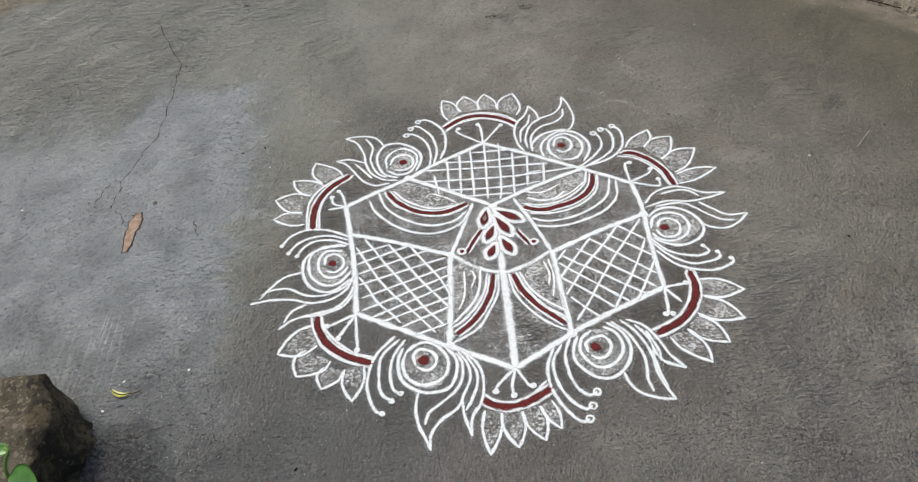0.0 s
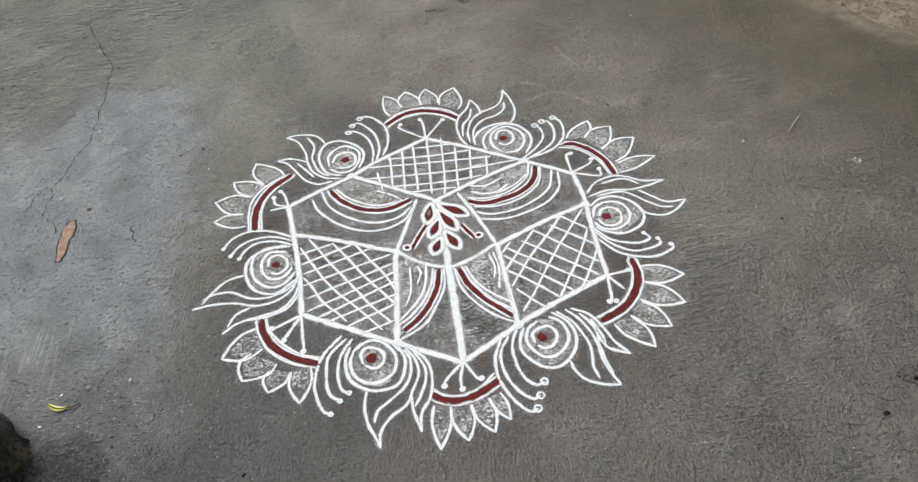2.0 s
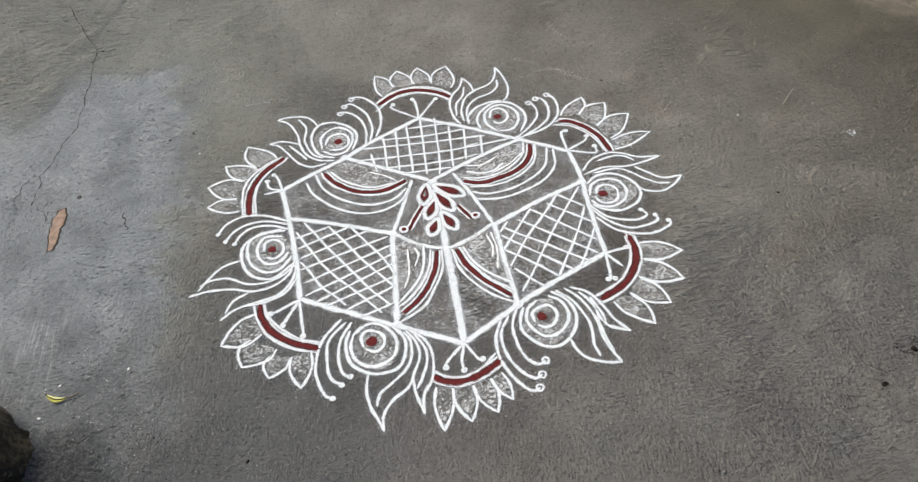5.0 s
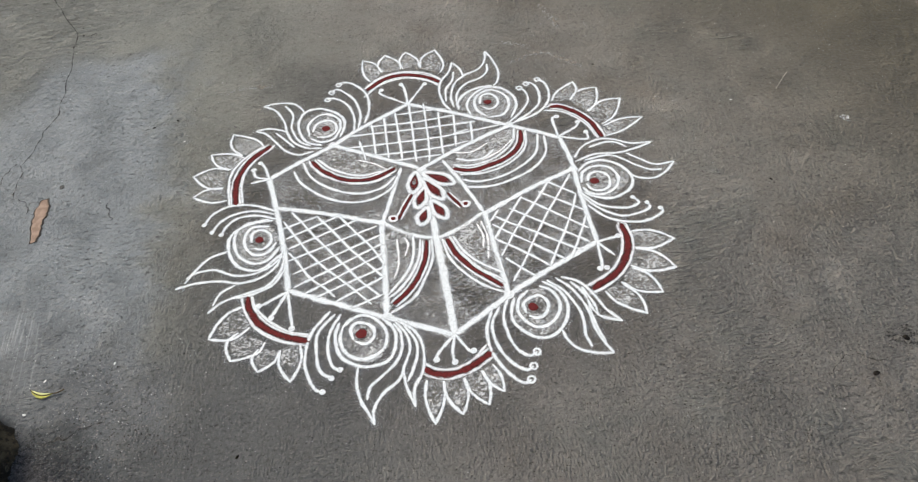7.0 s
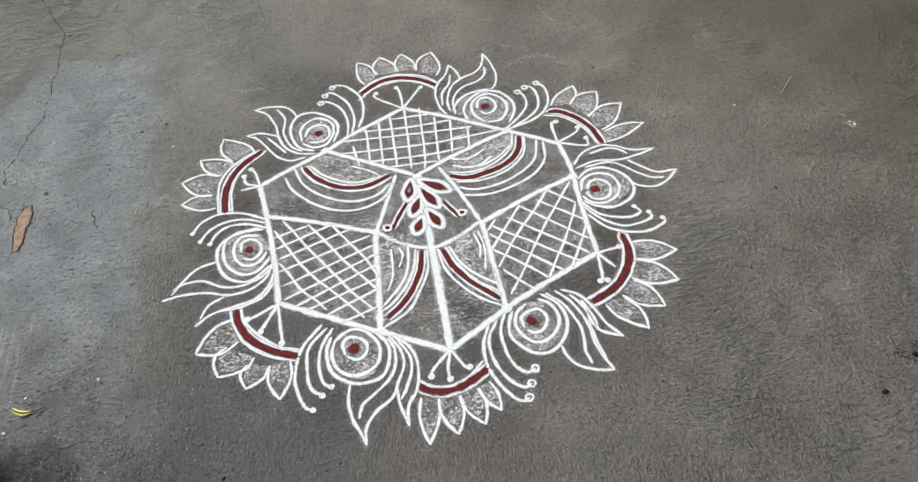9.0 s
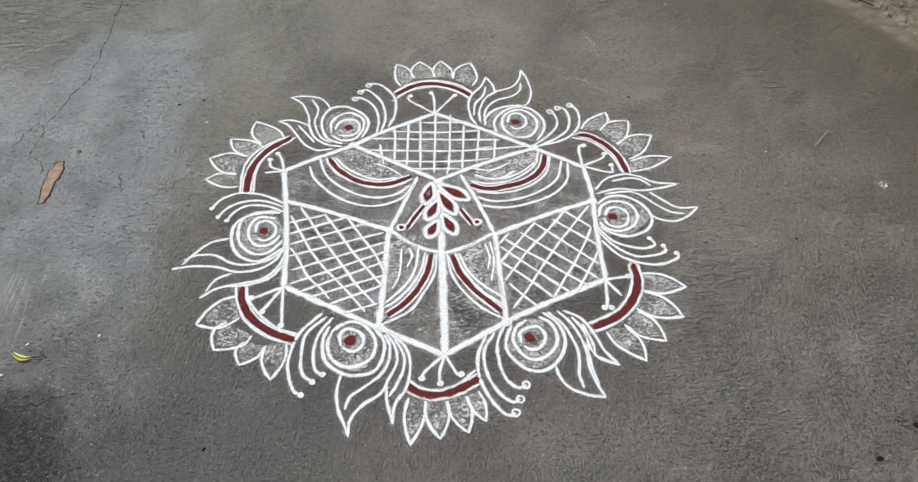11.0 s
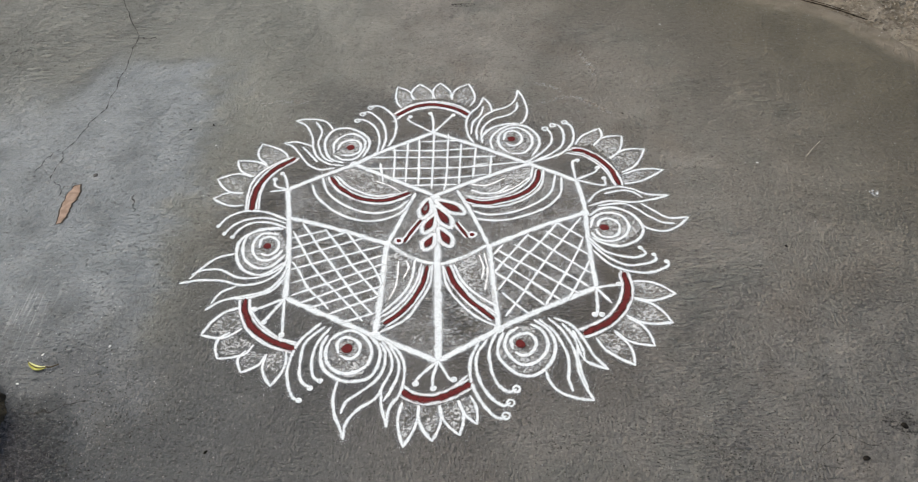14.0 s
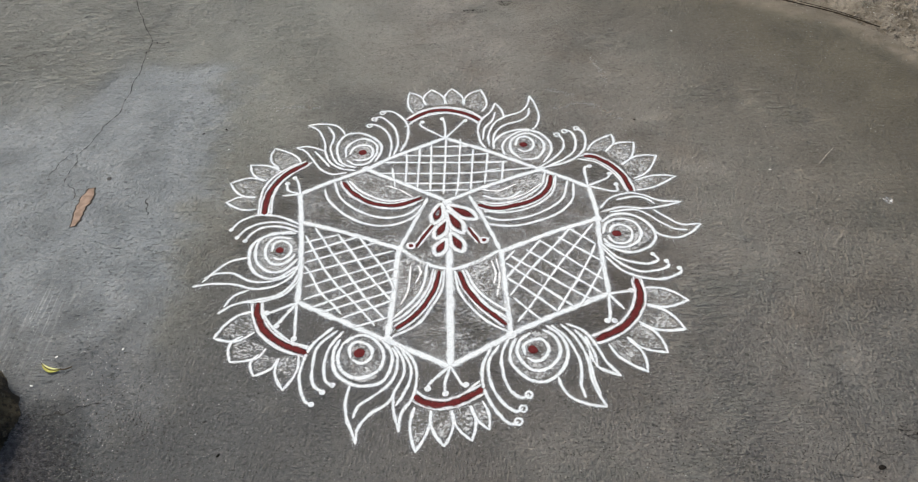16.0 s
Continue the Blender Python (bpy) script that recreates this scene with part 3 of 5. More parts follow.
# the box: outline, inner edges and the dust that lies over all of it
bm = sheet()
dusting(bm, [(0.001, 0.547), (0.426, 0.301), (0.415, -0.103), (0.005, -0.308), (-0.383, -0.106), (-0.429, 0.302)], smooth=False)
part("dusting", bm, DUST, drawing, "thin scatter of white powder grains")
for name, width, points in (
    ("box_edge", 0.0145, [(-0.429, 0.302), (-0.340, 0.354), (-0.238, 0.407), (-0.160, 0.461), (0.001, 0.547)]),
    ("box_edge", 0.0145, [(0.001, 0.547), (0.123, 0.483), (0.287, 0.387), (0.426, 0.301)]),
    ("box_edge", 0.0145, [(0.423, 0.306), (0.430, 0.183), (0.420, 0.070), (0.415, -0.103)]),
    ("box_edge", 0.0155, [(0.419, -0.099), (0.236, -0.181), (0.153, -0.223), (0.005, -0.310)]),
    ("box_edge", 0.0155, [(0.005, -0.310), (-0.148, -0.231), (-0.268, -0.167), (-0.383, -0.104)]),
    ("box_edge", 0.0155, [(-0.430, 0.307), (-0.408, 0.165), (-0.392, 0.023), (-0.383, -0.108)]),
    ("lid_edge", 0.014, [(-0.243, 0.408), (-0.138, 0.344), (0.001, 0.257)]),
    ("lid_edge", 0.014, [(0.290, 0.386), (0.141, 0.325), (0.001, 0.257)]),
    ("lid_edge", 0.012, [(-0.054, 0.272), (-0.090, 0.173), (-0.126, 0.078)]),
    ("lid_edge", 0.012, [(0.068, 0.278), (0.109, 0.175), (0.146, 0.061)]),
    ("lid_edge", 0.012, [(-0.129, 0.074), (-0.062, 0.020), (0.010, -0.004), (0.084, 0.019), (0.148, 0.061)]),
    ("panel_edge", 0.0145, [(-0.414, 0.186), (-0.295, 0.144), (-0.129, 0.074)]),
    ("panel_edge", 0.0165, [(-0.130, 0.078), (-0.139, -0.089), (-0.148, -0.231)]),
    ("panel_edge", 0.0145, [(0.428, 0.169), (0.284, 0.116), (0.148, 0.052)]),
    ("panel_edge", 0.0155, [(0.148, 0.061), (0.151, -0.083), (0.155, -0.223)]),
    ("corner_edge", 0.021, [(0.010, 0.175), (0.007, 0.004), (0.007, -0.170), (0.006, -0.308)]),
):
    white_part(name, [points], width=width)
# heaps where many lines meet
for at, radius in (((-0.242, 0.407), 0.017), ((0.291, 0.389), 0.017), ((0.428, 0.169), 0.017), ((0.004, 0.249), 0.02), ((-0.148, -0.229), 0.017), ((0.156, -0.222), 0.017), ((-0.129, 0.074), 0.017), ((0.001, 0.550), 0.011)):
    bm = sheet()
    blob(bm, at, radius)
    part("powder_mound", bm, WHITE, drawing)

lattice([(-0.238, 0.407), (0.001, 0.547), (0.287, 0.387), (0.001, 0.259)], [
    [(-0.162, 0.410), (-0.150, 0.323)],
    [(-0.119, 0.475), (-0.119, 0.342)],
    [(-0.079, 0.502), (-0.084, 0.315)],
    [(-0.043, 0.518), (-0.045, 0.306)],
    [(0.004, 0.546), (-0.006, 0.287)],
    [(0.049, 0.541), (0.038, 0.336), (0.029, 0.278)],
    [(0.088, 0.490), (0.074, 0.302)],
    [(0.133, 0.468), (0.117, 0.326)],
    [(0.179, 0.430), (0.168, 0.342)],
    [(-0.037, 0.504), (0.086, 0.505)],
    [(-0.128, 0.467), (0.012, 0.459), (0.133, 0.466)],
    [(-0.187, 0.436), (-0.014, 0.428), (0.192, 0.424)],
    [(-0.218, 0.386), (-0.014, 0.378), (0.105, 0.379), (0.261, 0.394)],
    [(-0.129, 0.338), (-0.014, 0.333), (0.080, 0.335), (0.156, 0.343)],
    [(-0.071, 0.305), (0.067, 0.302)],
    [(0.116, 0.381), (0.165, 0.395)]])
lattice([(-0.410, 0.181), (-0.129, 0.074), (-0.145, -0.227), (-0.383, -0.106)], [
    [(-0.395, 0.105), (-0.301, 0.131)],
    [(-0.386, 0.068), (-0.243, 0.122)],
    [(-0.381, 0.032), (-0.193, 0.098)],
    [(-0.381, -0.008), (-0.143, 0.066)],
    [(-0.371, -0.054), (-0.139, 0.032)],
    [(-0.370, -0.097), (-0.134, 0.002)],
    [(-0.344, -0.121), (-0.132, -0.030)],
    [(-0.317, -0.138), (-0.138, -0.074)],
    [(-0.268, -0.160), (-0.138, -0.105)],
    [(-0.235, -0.188), (-0.149, -0.160)],
    [(-0.381, 0.019), (-0.363, -0.006), (-0.329, -0.073), (-0.293, -0.113), (-0.269, -0.145)],
    [(-0.392, 0.132), (-0.361, 0.071), (-0.311, -0.020), (-0.246, -0.101), (-0.181, -0.185)],
    [(-0.369, 0.161), (-0.340, 0.114), (-0.306, 0.054), (-0.252, -0.030), (-0.206, -0.103), (-0.158, -0.164)],
    [(-0.303, 0.136), (-0.260, 0.068), (-0.212, -0.012), (-0.145, -0.105)],
    [(-0.245, 0.127), (-0.200, 0.051), (-0.165, -0.005), (-0.135, -0.074)]])
lattice([(0.424, 0.164), (0.148, 0.052), (0.154, -0.216), (0.413, -0.099)], [
    [(0.157, 0.021), (0.187, 0.057)],
    [(0.156, -0.040), (0.259, 0.093)],
    [(0.163, -0.099), (0.229, -0.006), (0.295, 0.070), (0.345, 0.135)],
    [(0.176, -0.184), (0.223, -0.117), (0.272, -0.040), (0.334, 0.047), (0.413, 0.151)],
    [(0.278, -0.156), (0.310, -0.101), (0.343, -0.051), (0.385, 0.024), (0.408, 0.073)],
    [(0.335, -0.139), (0.367, -0.091), (0.416, -0.004)],
    [(0.340, 0.136), (0.408, 0.073)],
    [(0.307, 0.103), (0.418, 0.008)],
    [(0.259, 0.089), (0.408, -0.053)],
    [(0.216, 0.058), (0.397, -0.098)],
    [(0.170, 0.038), (0.209, 0.005), (0.262, -0.034), (0.309, -0.075), (0.372, -0.122)],
    [(0.160, 0.011), (0.210, -0.038), (0.276, -0.099), (0.323, -0.143)],
    [(0.156, -0.040), (0.206, -0.082), (0.252, -0.127), (0.278, -0.156)],
    [(0.171, -0.109), (0.201, -0.144), (0.237, -0.182)]])

# lotus motifs, one beyond each corner of the box
lotus([(-0.125, 0.648), (-0.072, 0.696), (0.006, 0.711), (0.084, 0.685), (0.126, 0.641)], [(-0.131, 0.608), (-0.071, 0.661), (0.006, 0.679), (0.073, 0.653), (0.114, 0.614)],
      [(-0.119, 0.641), (-0.062, 0.683), (0.006, 0.695), (0.074, 0.669), (0.122, 0.629)], 0.014,
      [((-0.102, 0.681), (-0.119, 0.797), (-0.064, 0.725)), ((-0.060, 0.724), (-0.045, 0.811), (0.001, 0.728)), ((0.009, 0.727), (0.026, 0.814), (0.062, 0.725)), ((0.065, 0.718), (0.124, 0.805), (0.125, 0.682))],
      (0.001, 0.547), [(-0.076, 0.611), (-0.000, 0.626), (0.065, 0.635)], [(-0.073, 0.633), (-0.008, 0.648), (0.067, 0.635)])
lotus([(0.407, 0.441), (0.460, 0.447), (0.520, 0.394), (0.549, 0.326), (0.555, 0.275)], [(0.409, 0.430), (0.466, 0.410), (0.512, 0.349), (0.534, 0.276)],
      [(0.429, 0.443), (0.472, 0.429), (0.524, 0.367), (0.547, 0.280)], 0.014,
      [((0.442, 0.467), (0.528, 0.544), (0.500, 0.464)), ((0.499, 0.459), (0.593, 0.503), (0.536, 0.401)), ((0.539, 0.396), (0.650, 0.437), (0.562, 0.333)), ((0.564, 0.325), (0.687, 0.340), (0.560, 0.282))],
      (0.421, 0.307), [(0.422, 0.383), (0.480, 0.337), (0.499, 0.280)], [(0.438, 0.395), (0.494, 0.358), (0.506, 0.310)])
lotus([(0.496, -0.043), (0.508, -0.090), (0.497, -0.147), (0.460, -0.200), (0.410, -0.237), (0.349, -0.258)], [(0.489, -0.047), (0.484, -0.098), (0.463, -0.154), (0.424, -0.198), (0.376, -0.223), (0.347, -0.234)],
      [(0.495, -0.055), (0.495, -0.103), (0.480, -0.151), (0.441, -0.201), (0.393, -0.231), (0.361, -0.245)], 0.017,
      [((0.511, -0.086), (0.612, -0.129), (0.504, -0.139)), ((0.505, -0.143), (0.584, -0.218), (0.474, -0.193)), ((0.476, -0.201), (0.526, -0.285), (0.437, -0.238)), ((0.437, -0.243), (0.468, -0.337), (0.389, -0.258))],
      (0.415, -0.103), [(0.471, -0.096), (0.446, -0.154), (0.406, -0.179)], [(0.474, -0.094), (0.398, -0.188), (0.415, -0.189)])
lotus([(-0.085, -0.391), (-0.058, -0.411), (-0.015, -0.419), (0.039, -0.408), (0.088, -0.377)], [(-0.077, -0.371), (-0.048, -0.395), (-0.008, -0.400), (0.036, -0.384), (0.073, -0.351)],
      [(-0.083, -0.385), (-0.048, -0.406), (-0.008, -0.411), (0.039, -0.396), (0.085, -0.369)], 0.0155,
      [((-0.078, -0.416), (-0.075, -0.523), (-0.042, -0.425)), ((-0.040, -0.426), (-0.012, -0.512), (0.004, -0.427)), ((0.007, -0.426), (0.049, -0.501), (0.047, -0.416)), ((0.050, -0.416), (0.088, -0.476), (0.076, -0.405))],
      (0.005, -0.308), [(-0.040, -0.351), (-0.008, -0.355), (0.031, -0.360)], [(-0.048, -0.369), (-0.007, -0.382), (0.040, -0.361)])
lotus([(-0.500, -0.101), (-0.489, -0.148), (-0.462, -0.203), (-0.416, -0.243), (-0.364, -0.264), (-0.339, -0.265)], [(-0.475, -0.096), (-0.464, -0.140), (-0.432, -0.186), (-0.383, -0.227), (-0.331, -0.246)],
      [(-0.487, -0.100), (-0.477, -0.148), (-0.449, -0.196), (-0.396, -0.238), (-0.336, -0.263)], 0.0155,
      [((-0.495, -0.131), (-0.574, -0.210), (-0.477, -0.195)), ((-0.505, -0.206), (-0.522, -0.280), (-0.441, -0.245)), ((-0.456, -0.261), (-0.459, -0.321), (-0.409, -0.277)), ((-0.405, -0.273), (-0.385, -0.361), (-0.359, -0.269))],
      (-0.385, -0.106), [(-0.454, -0.139), (-0.424, -0.174), (-0.377, -0.201)], [(-0.457, -0.137), (-0.426, -0.178), (-0.377, -0.219)])
lotus([(-0.443, 0.445), (-0.503, 0.399), (-0.538, 0.341), (-0.543, 0.278), (-0.538, 0.215)], [(-0.411, 0.443), (-0.459, 0.399), (-0.493, 0.351), (-0.507, 0.289), (-0.502, 0.221)],
      [(-0.423, 0.441), (-0.476, 0.398), (-0.512, 0.339), (-0.524, 0.272), (-0.521, 0.217)], 0.0155,
      [((-0.505, 0.415), (-0.536, 0.514), (-0.442, 0.436)), ((-0.538, 0.364), (-0.598, 0.436), (-0.498, 0.401)), ((-0.559, 0.294), (-0.644, 0.354), (-0.545, 0.362)), ((-0.546, 0.242), (-0.640, 0.271), (-0.559, 0.291))],
      (-0.429, 0.302), [(-0.481, 0.295), (-0.466, 0.319), (-0.440, 0.351)], [(-0.454, 0.373), (-0.473, 0.348)])

# swirl motifs, one at the middle of each side
swirl((-0.257, 0.485), 0.0165,
      [[(-0.297, 0.476), (-0.285, 0.510), (-0.254, 0.522), (-0.229, 0.504), (-0.229, 0.467), (-0.253, 0.449), (-0.286, 0.451)],
       [(-0.308, 0.463), (-0.309, 0.511), (-0.284, 0.544), (-0.251, 0.551), (-0.218, 0.523), (-0.215, 0.478), (-0.238, 0.434), (-0.275, 0.428), (-0.304, 0.449)],
       [(-0.274, 0.414), (-0.317, 0.436), (-0.338, 0.492), (-0.335, 0.541), (-0.314, 0.575), (-0.273, 0.582), (-0.231, 0.559), (-0.203, 0.523), (-0.201, 0.483), (-0.217, 0.439)]],
      [[(-0.445, 0.627), (-0.414, 0.635), (-0.366, 0.629), (-0.338, 0.610), (-0.318, 0.572)], [(-0.442, 0.627), (-0.406, 0.598), (-0.381, 0.537), (-0.375, 0.491), (-0.355, 0.443), (-0.318, 0.411), (-0.273, 0.401)],
       [(-0.378, 0.618), (-0.355, 0.571), (-0.360, 0.508), (-0.339, 0.445), (-0.307, 0.419)], [(-0.469, 0.516), (-0.429, 0.520), (-0.377, 0.497)],
       [(-0.469, 0.516), (-0.437, 0.497), (-0.409, 0.454), (-0.379, 0.409), (-0.343, 0.386), (-0.299, 0.392)], [(-0.408, 0.496), (-0.380, 0.458), (-0.355, 0.421)]],
      [[(-0.174, 0.456), (-0.169, 0.512), (-0.177, 0.562), (-0.199, 0.602), (-0.231, 0.625), (-0.244, 0.620)], [(-0.160, 0.469), (-0.149, 0.526), (-0.159, 0.594), (-0.184, 0.638), (-0.212, 0.665), (-0.230, 0.653)],
       [(-0.139, 0.485), (-0.122, 0.539), (-0.118, 0.598), (-0.132, 0.645), (-0.166, 0.688), (-0.196, 0.696), (-0.205, 0.687)]],
      [(-0.334, 0.506), (-0.294, 0.556), (-0.234, 0.553), (-0.206, 0.506), (-0.248, 0.424), (-0.312, 0.438)], hollow=True)
swirl((0.247, 0.503), 0.0155,
      [[(0.221, 0.501), (0.233, 0.536), (0.258, 0.543), (0.278, 0.522), (0.273, 0.487), (0.248, 0.471), (0.227, 0.484)],
       [(0.231, 0.441), (0.208, 0.473), (0.207, 0.517), (0.229, 0.548), (0.267, 0.561), (0.302, 0.532), (0.310, 0.483), (0.283, 0.439), (0.241, 0.433)],
       [(0.185, 0.458), (0.181, 0.503), (0.206, 0.546), (0.249, 0.574), (0.296, 0.565), (0.327, 0.525), (0.331, 0.473), (0.303, 0.418)],
       [(0.154, 0.488), (0.156, 0.522), (0.188, 0.562), (0.235, 0.580), (0.277, 0.581)]],
      [[(0.288, 0.763), (0.277, 0.713), (0.248, 0.673), (0.198, 0.650), (0.161, 0.615), (0.139, 0.555), (0.140, 0.503)], [(0.281, 0.694), (0.274, 0.656), (0.244, 0.626), (0.195, 0.607), (0.160, 0.563), (0.151, 0.502)],
       [(0.288, 0.763), (0.304, 0.712), (0.310, 0.648), (0.297, 0.598), (0.280, 0.578)], [(0.170, 0.726), (0.152, 0.678), (0.121, 0.638), (0.107, 0.587), (0.112, 0.527), (0.128, 0.492)],
       [(0.170, 0.726), (0.191, 0.682), (0.194, 0.641)], [(0.167, 0.677), (0.155, 0.630), (0.130, 0.595), (0.121, 0.535)]],
      [[(0.282, 0.390), (0.338, 0.439), (0.371, 0.485), (0.372, 0.529), (0.358, 0.550)], [(0.296, 0.389), (0.364, 0.429), (0.402, 0.469), (0.413, 0.527), (0.401, 0.566), (0.384, 0.567)],
       [(0.305, 0.394), (0.380, 0.420), (0.426, 0.462), (0.444, 0.510), (0.442, 0.558), (0.424, 0.580)]],
      [(0.160, 0.496), (0.201, 0.561), (0.295, 0.562), (0.327, 0.487), (0.290, 0.419), (0.202, 0.446)], hollow=True)
swirl((0.472, 0.109), 0.016,
      [[(0.453, 0.113), (0.465, 0.137), (0.493, 0.143), (0.515, 0.119), (0.506, 0.083), (0.480, 0.071), (0.456, 0.081), (0.447, 0.104)],
       [(0.434, 0.109), (0.449, 0.149), (0.489, 0.166), (0.528, 0.152), (0.541, 0.113), (0.526, 0.078), (0.485, 0.056), (0.450, 0.066), (0.433, 0.091)],
       [(0.437, 0.155), (0.475, 0.183), (0.520, 0.183), (0.561, 0.153), (0.579, 0.107), (0.559, 0.063), (0.509, 0.039), (0.467, 0.046), (0.432, 0.074)]],
      [[(0.443, 0.211), (0.478, 0.251), (0.533, 0.271), (0.576, 0.261), (0.617, 0.237), (0.679, 0.229)], [(0.440, 0.194), (0.505, 0.213), (0.572, 0.205), (0.628, 0.214), (0.679, 0.229)],
       [(0.494, 0.243), (0.547, 0.255), (0.580, 0.246), (0.602, 0.223)], [(0.592, 0.199), (0.623, 0.169), (0.657, 0.139), (0.714, 0.139)],
       [(0.469, 0.195), (0.537, 0.202), (0.570, 0.183), (0.602, 0.149), (0.637, 0.122), (0.671, 0.116)], [(0.571, 0.121), (0.598, 0.097), (0.637, 0.088), (0.679, 0.106), (0.714, 0.139)]],
      [[(0.421, 0.074), (0.456, 0.025), (0.499, 0.002), (0.541, -0.004), (0.566, 0.009), (0.556, 0.029)], [(0.423, 0.057), (0.460, 0.004), (0.508, -0.030), (0.555, -0.028), (0.589, -0.015), (0.587, 0.004)],
       [(0.427, 0.026), (0.469, -0.030), (0.526, -0.055), (0.572, -0.057), (0.617, -0.037), (0.616, -0.022)]],
      [(0.432, 0.114), (0.482, 0.176), (0.545, 0.154), (0.570, 0.102), (0.508, 0.048), (0.446, 0.064)])
swirl((0.204, -0.269), 0.0155,
      [[(0.185, -0.283), (0.184, -0.256), (0.206, -0.240), (0.231, -0.241), (0.243, -0.265), (0.231, -0.292), (0.208, -0.302), (0.189, -0.291)],
       [(0.203, -0.219), (0.177, -0.240), (0.166, -0.269), (0.175, -0.301), (0.200, -0.326), (0.231, -0.324), (0.260, -0.300), (0.271, -0.267), (0.261, -0.232), (0.233, -0.211)],
       [(0.166, -0.234), (0.151, -0.268), (0.149, -0.301), (0.164, -0.328), (0.192, -0.353), (0.227, -0.358), (0.260, -0.337), (0.282, -0.304), (0.288, -0.267), (0.274, -0.227), (0.244, -0.199)]],
      [[(0.256, -0.345), (0.263, -0.375), (0.281, -0.402), (0.317, -0.420), (0.357, -0.428)], [(0.256, -0.198), (0.290, -0.236), (0.310, -0.289), (0.314, -0.325), (0.307, -0.369), (0.313, -0.403)],
       [(0.279, -0.194), (0.312, -0.237), (0.332, -0.298), (0.334, -0.355), (0.342, -0.391), (0.357, -0.429)], [(0.337, -0.290), (0.340, -0.355), (0.348, -0.396)],
       [(0.293, -0.194), (0.331, -0.215), (0.351, -0.244), (0.364, -0.277), (0.378, -0.313), (0.404, -0.348)], [(0.312, -0.213), (0.335, -0.252), (0.342, -0.293), (0.356, -0.323), (0.378, -0.337), (0.404, -0.348)], [(0.335, -0.233), (0.351, -0.287), (0.353, -0.314)]],
      [[(0.149, -0.235), (0.129, -0.280), (0.130, -0.338), (0.142, -0.378), (0.166, -0.399), (0.184, -0.392)], [(0.125, -0.252), (0.098, -0.296), (0.096, -0.344), (0.108, -0.385), (0.132, -0.421), (0.153, -0.434), (0.168, -0.427)],
       [(0.104, -0.259), (0.082, -0.311), (0.081, -0.367), (0.098, -0.415), (0.122, -0.452), (0.141, -0.465), (0.155, -0.459)]],
      [(0.150, -0.290), (0.168, -0.240), (0.225, -0.216), (0.272, -0.244), (0.272, -0.307), (0.218, -0.350), (0.170, -0.328)], hollow=True)
swirl((-0.213, -0.265), 0.017,
      [[(-0.233, -0.279), (-0.238, -0.251), (-0.222, -0.233), (-0.196, -0.241), (-0.182, -0.262), (-0.189, -0.285), (-0.208, -0.295), (-0.230, -0.284)],
       [(-0.257, -0.241), (-0.234, -0.220), (-0.203, -0.214), (-0.172, -0.235), (-0.155, -0.269), (-0.161, -0.309), (-0.190, -0.332), (-0.226, -0.333), (-0.254, -0.310), (-0.265, -0.273), (-0.257, -0.241)],
       [(-0.263, -0.224), (-0.275, -0.262), (-0.269, -0.312), (-0.238, -0.345), (-0.197, -0.358), (-0.155, -0.346), (-0.134, -0.302), (-0.138, -0.262), (-0.157, -0.234)]],
      [[(-0.228, -0.354), (-0.235, -0.392), (-0.231, -0.436), (-0.215, -0.473), (-0.205, -0.503)], [(-0.205, -0.503), (-0.203, -0.466), (-0.178, -0.431), (-0.139, -0.403), (-0.121, -0.366), (-0.104, -0.327), (-0.108, -0.287), (-0.130, -0.249)],
       [(-0.215, -0.440), (-0.204, -0.408), (-0.175, -0.387), (-0.141, -0.357), (-0.122, -0.319), (-0.122, -0.278), (-0.136, -0.252)], [(-0.127, -0.378), (-0.124, -0.426), (-0.111, -0.477)],
       [(-0.112, -0.477), (-0.107, -0.430), (-0.086, -0.398), (-0.075, -0.356), (-0.076, -0.313), (-0.090, -0.279), (-0.126, -0.244)], [(-0.121, -0.412), (-0.104, -0.382), (-0.089, -0.344), (-0.090, -0.304), (-0.112, -0.261)]],
      [[(-0.258, -0.200), (-0.286, -0.245), (-0.295, -0.295), (-0.287, -0.340), (-0.270, -0.353)], [(-0.272, -0.197), (-0.315, -0.244), (-0.322, -0.302), (-0.315, -0.350), (-0.291, -0.371)],
       [(-0.283, -0.186), (-0.332, -0.243), (-0.349, -0.309), (-0.344, -0.356), (-0.329, -0.392), (-0.313, -0.402)]],
      [(-0.265, -0.263), (-0.234, -0.222), (-0.177, -0.233), (-0.146, -0.285), (-0.184, -0.344), (-0.247, -0.326)])
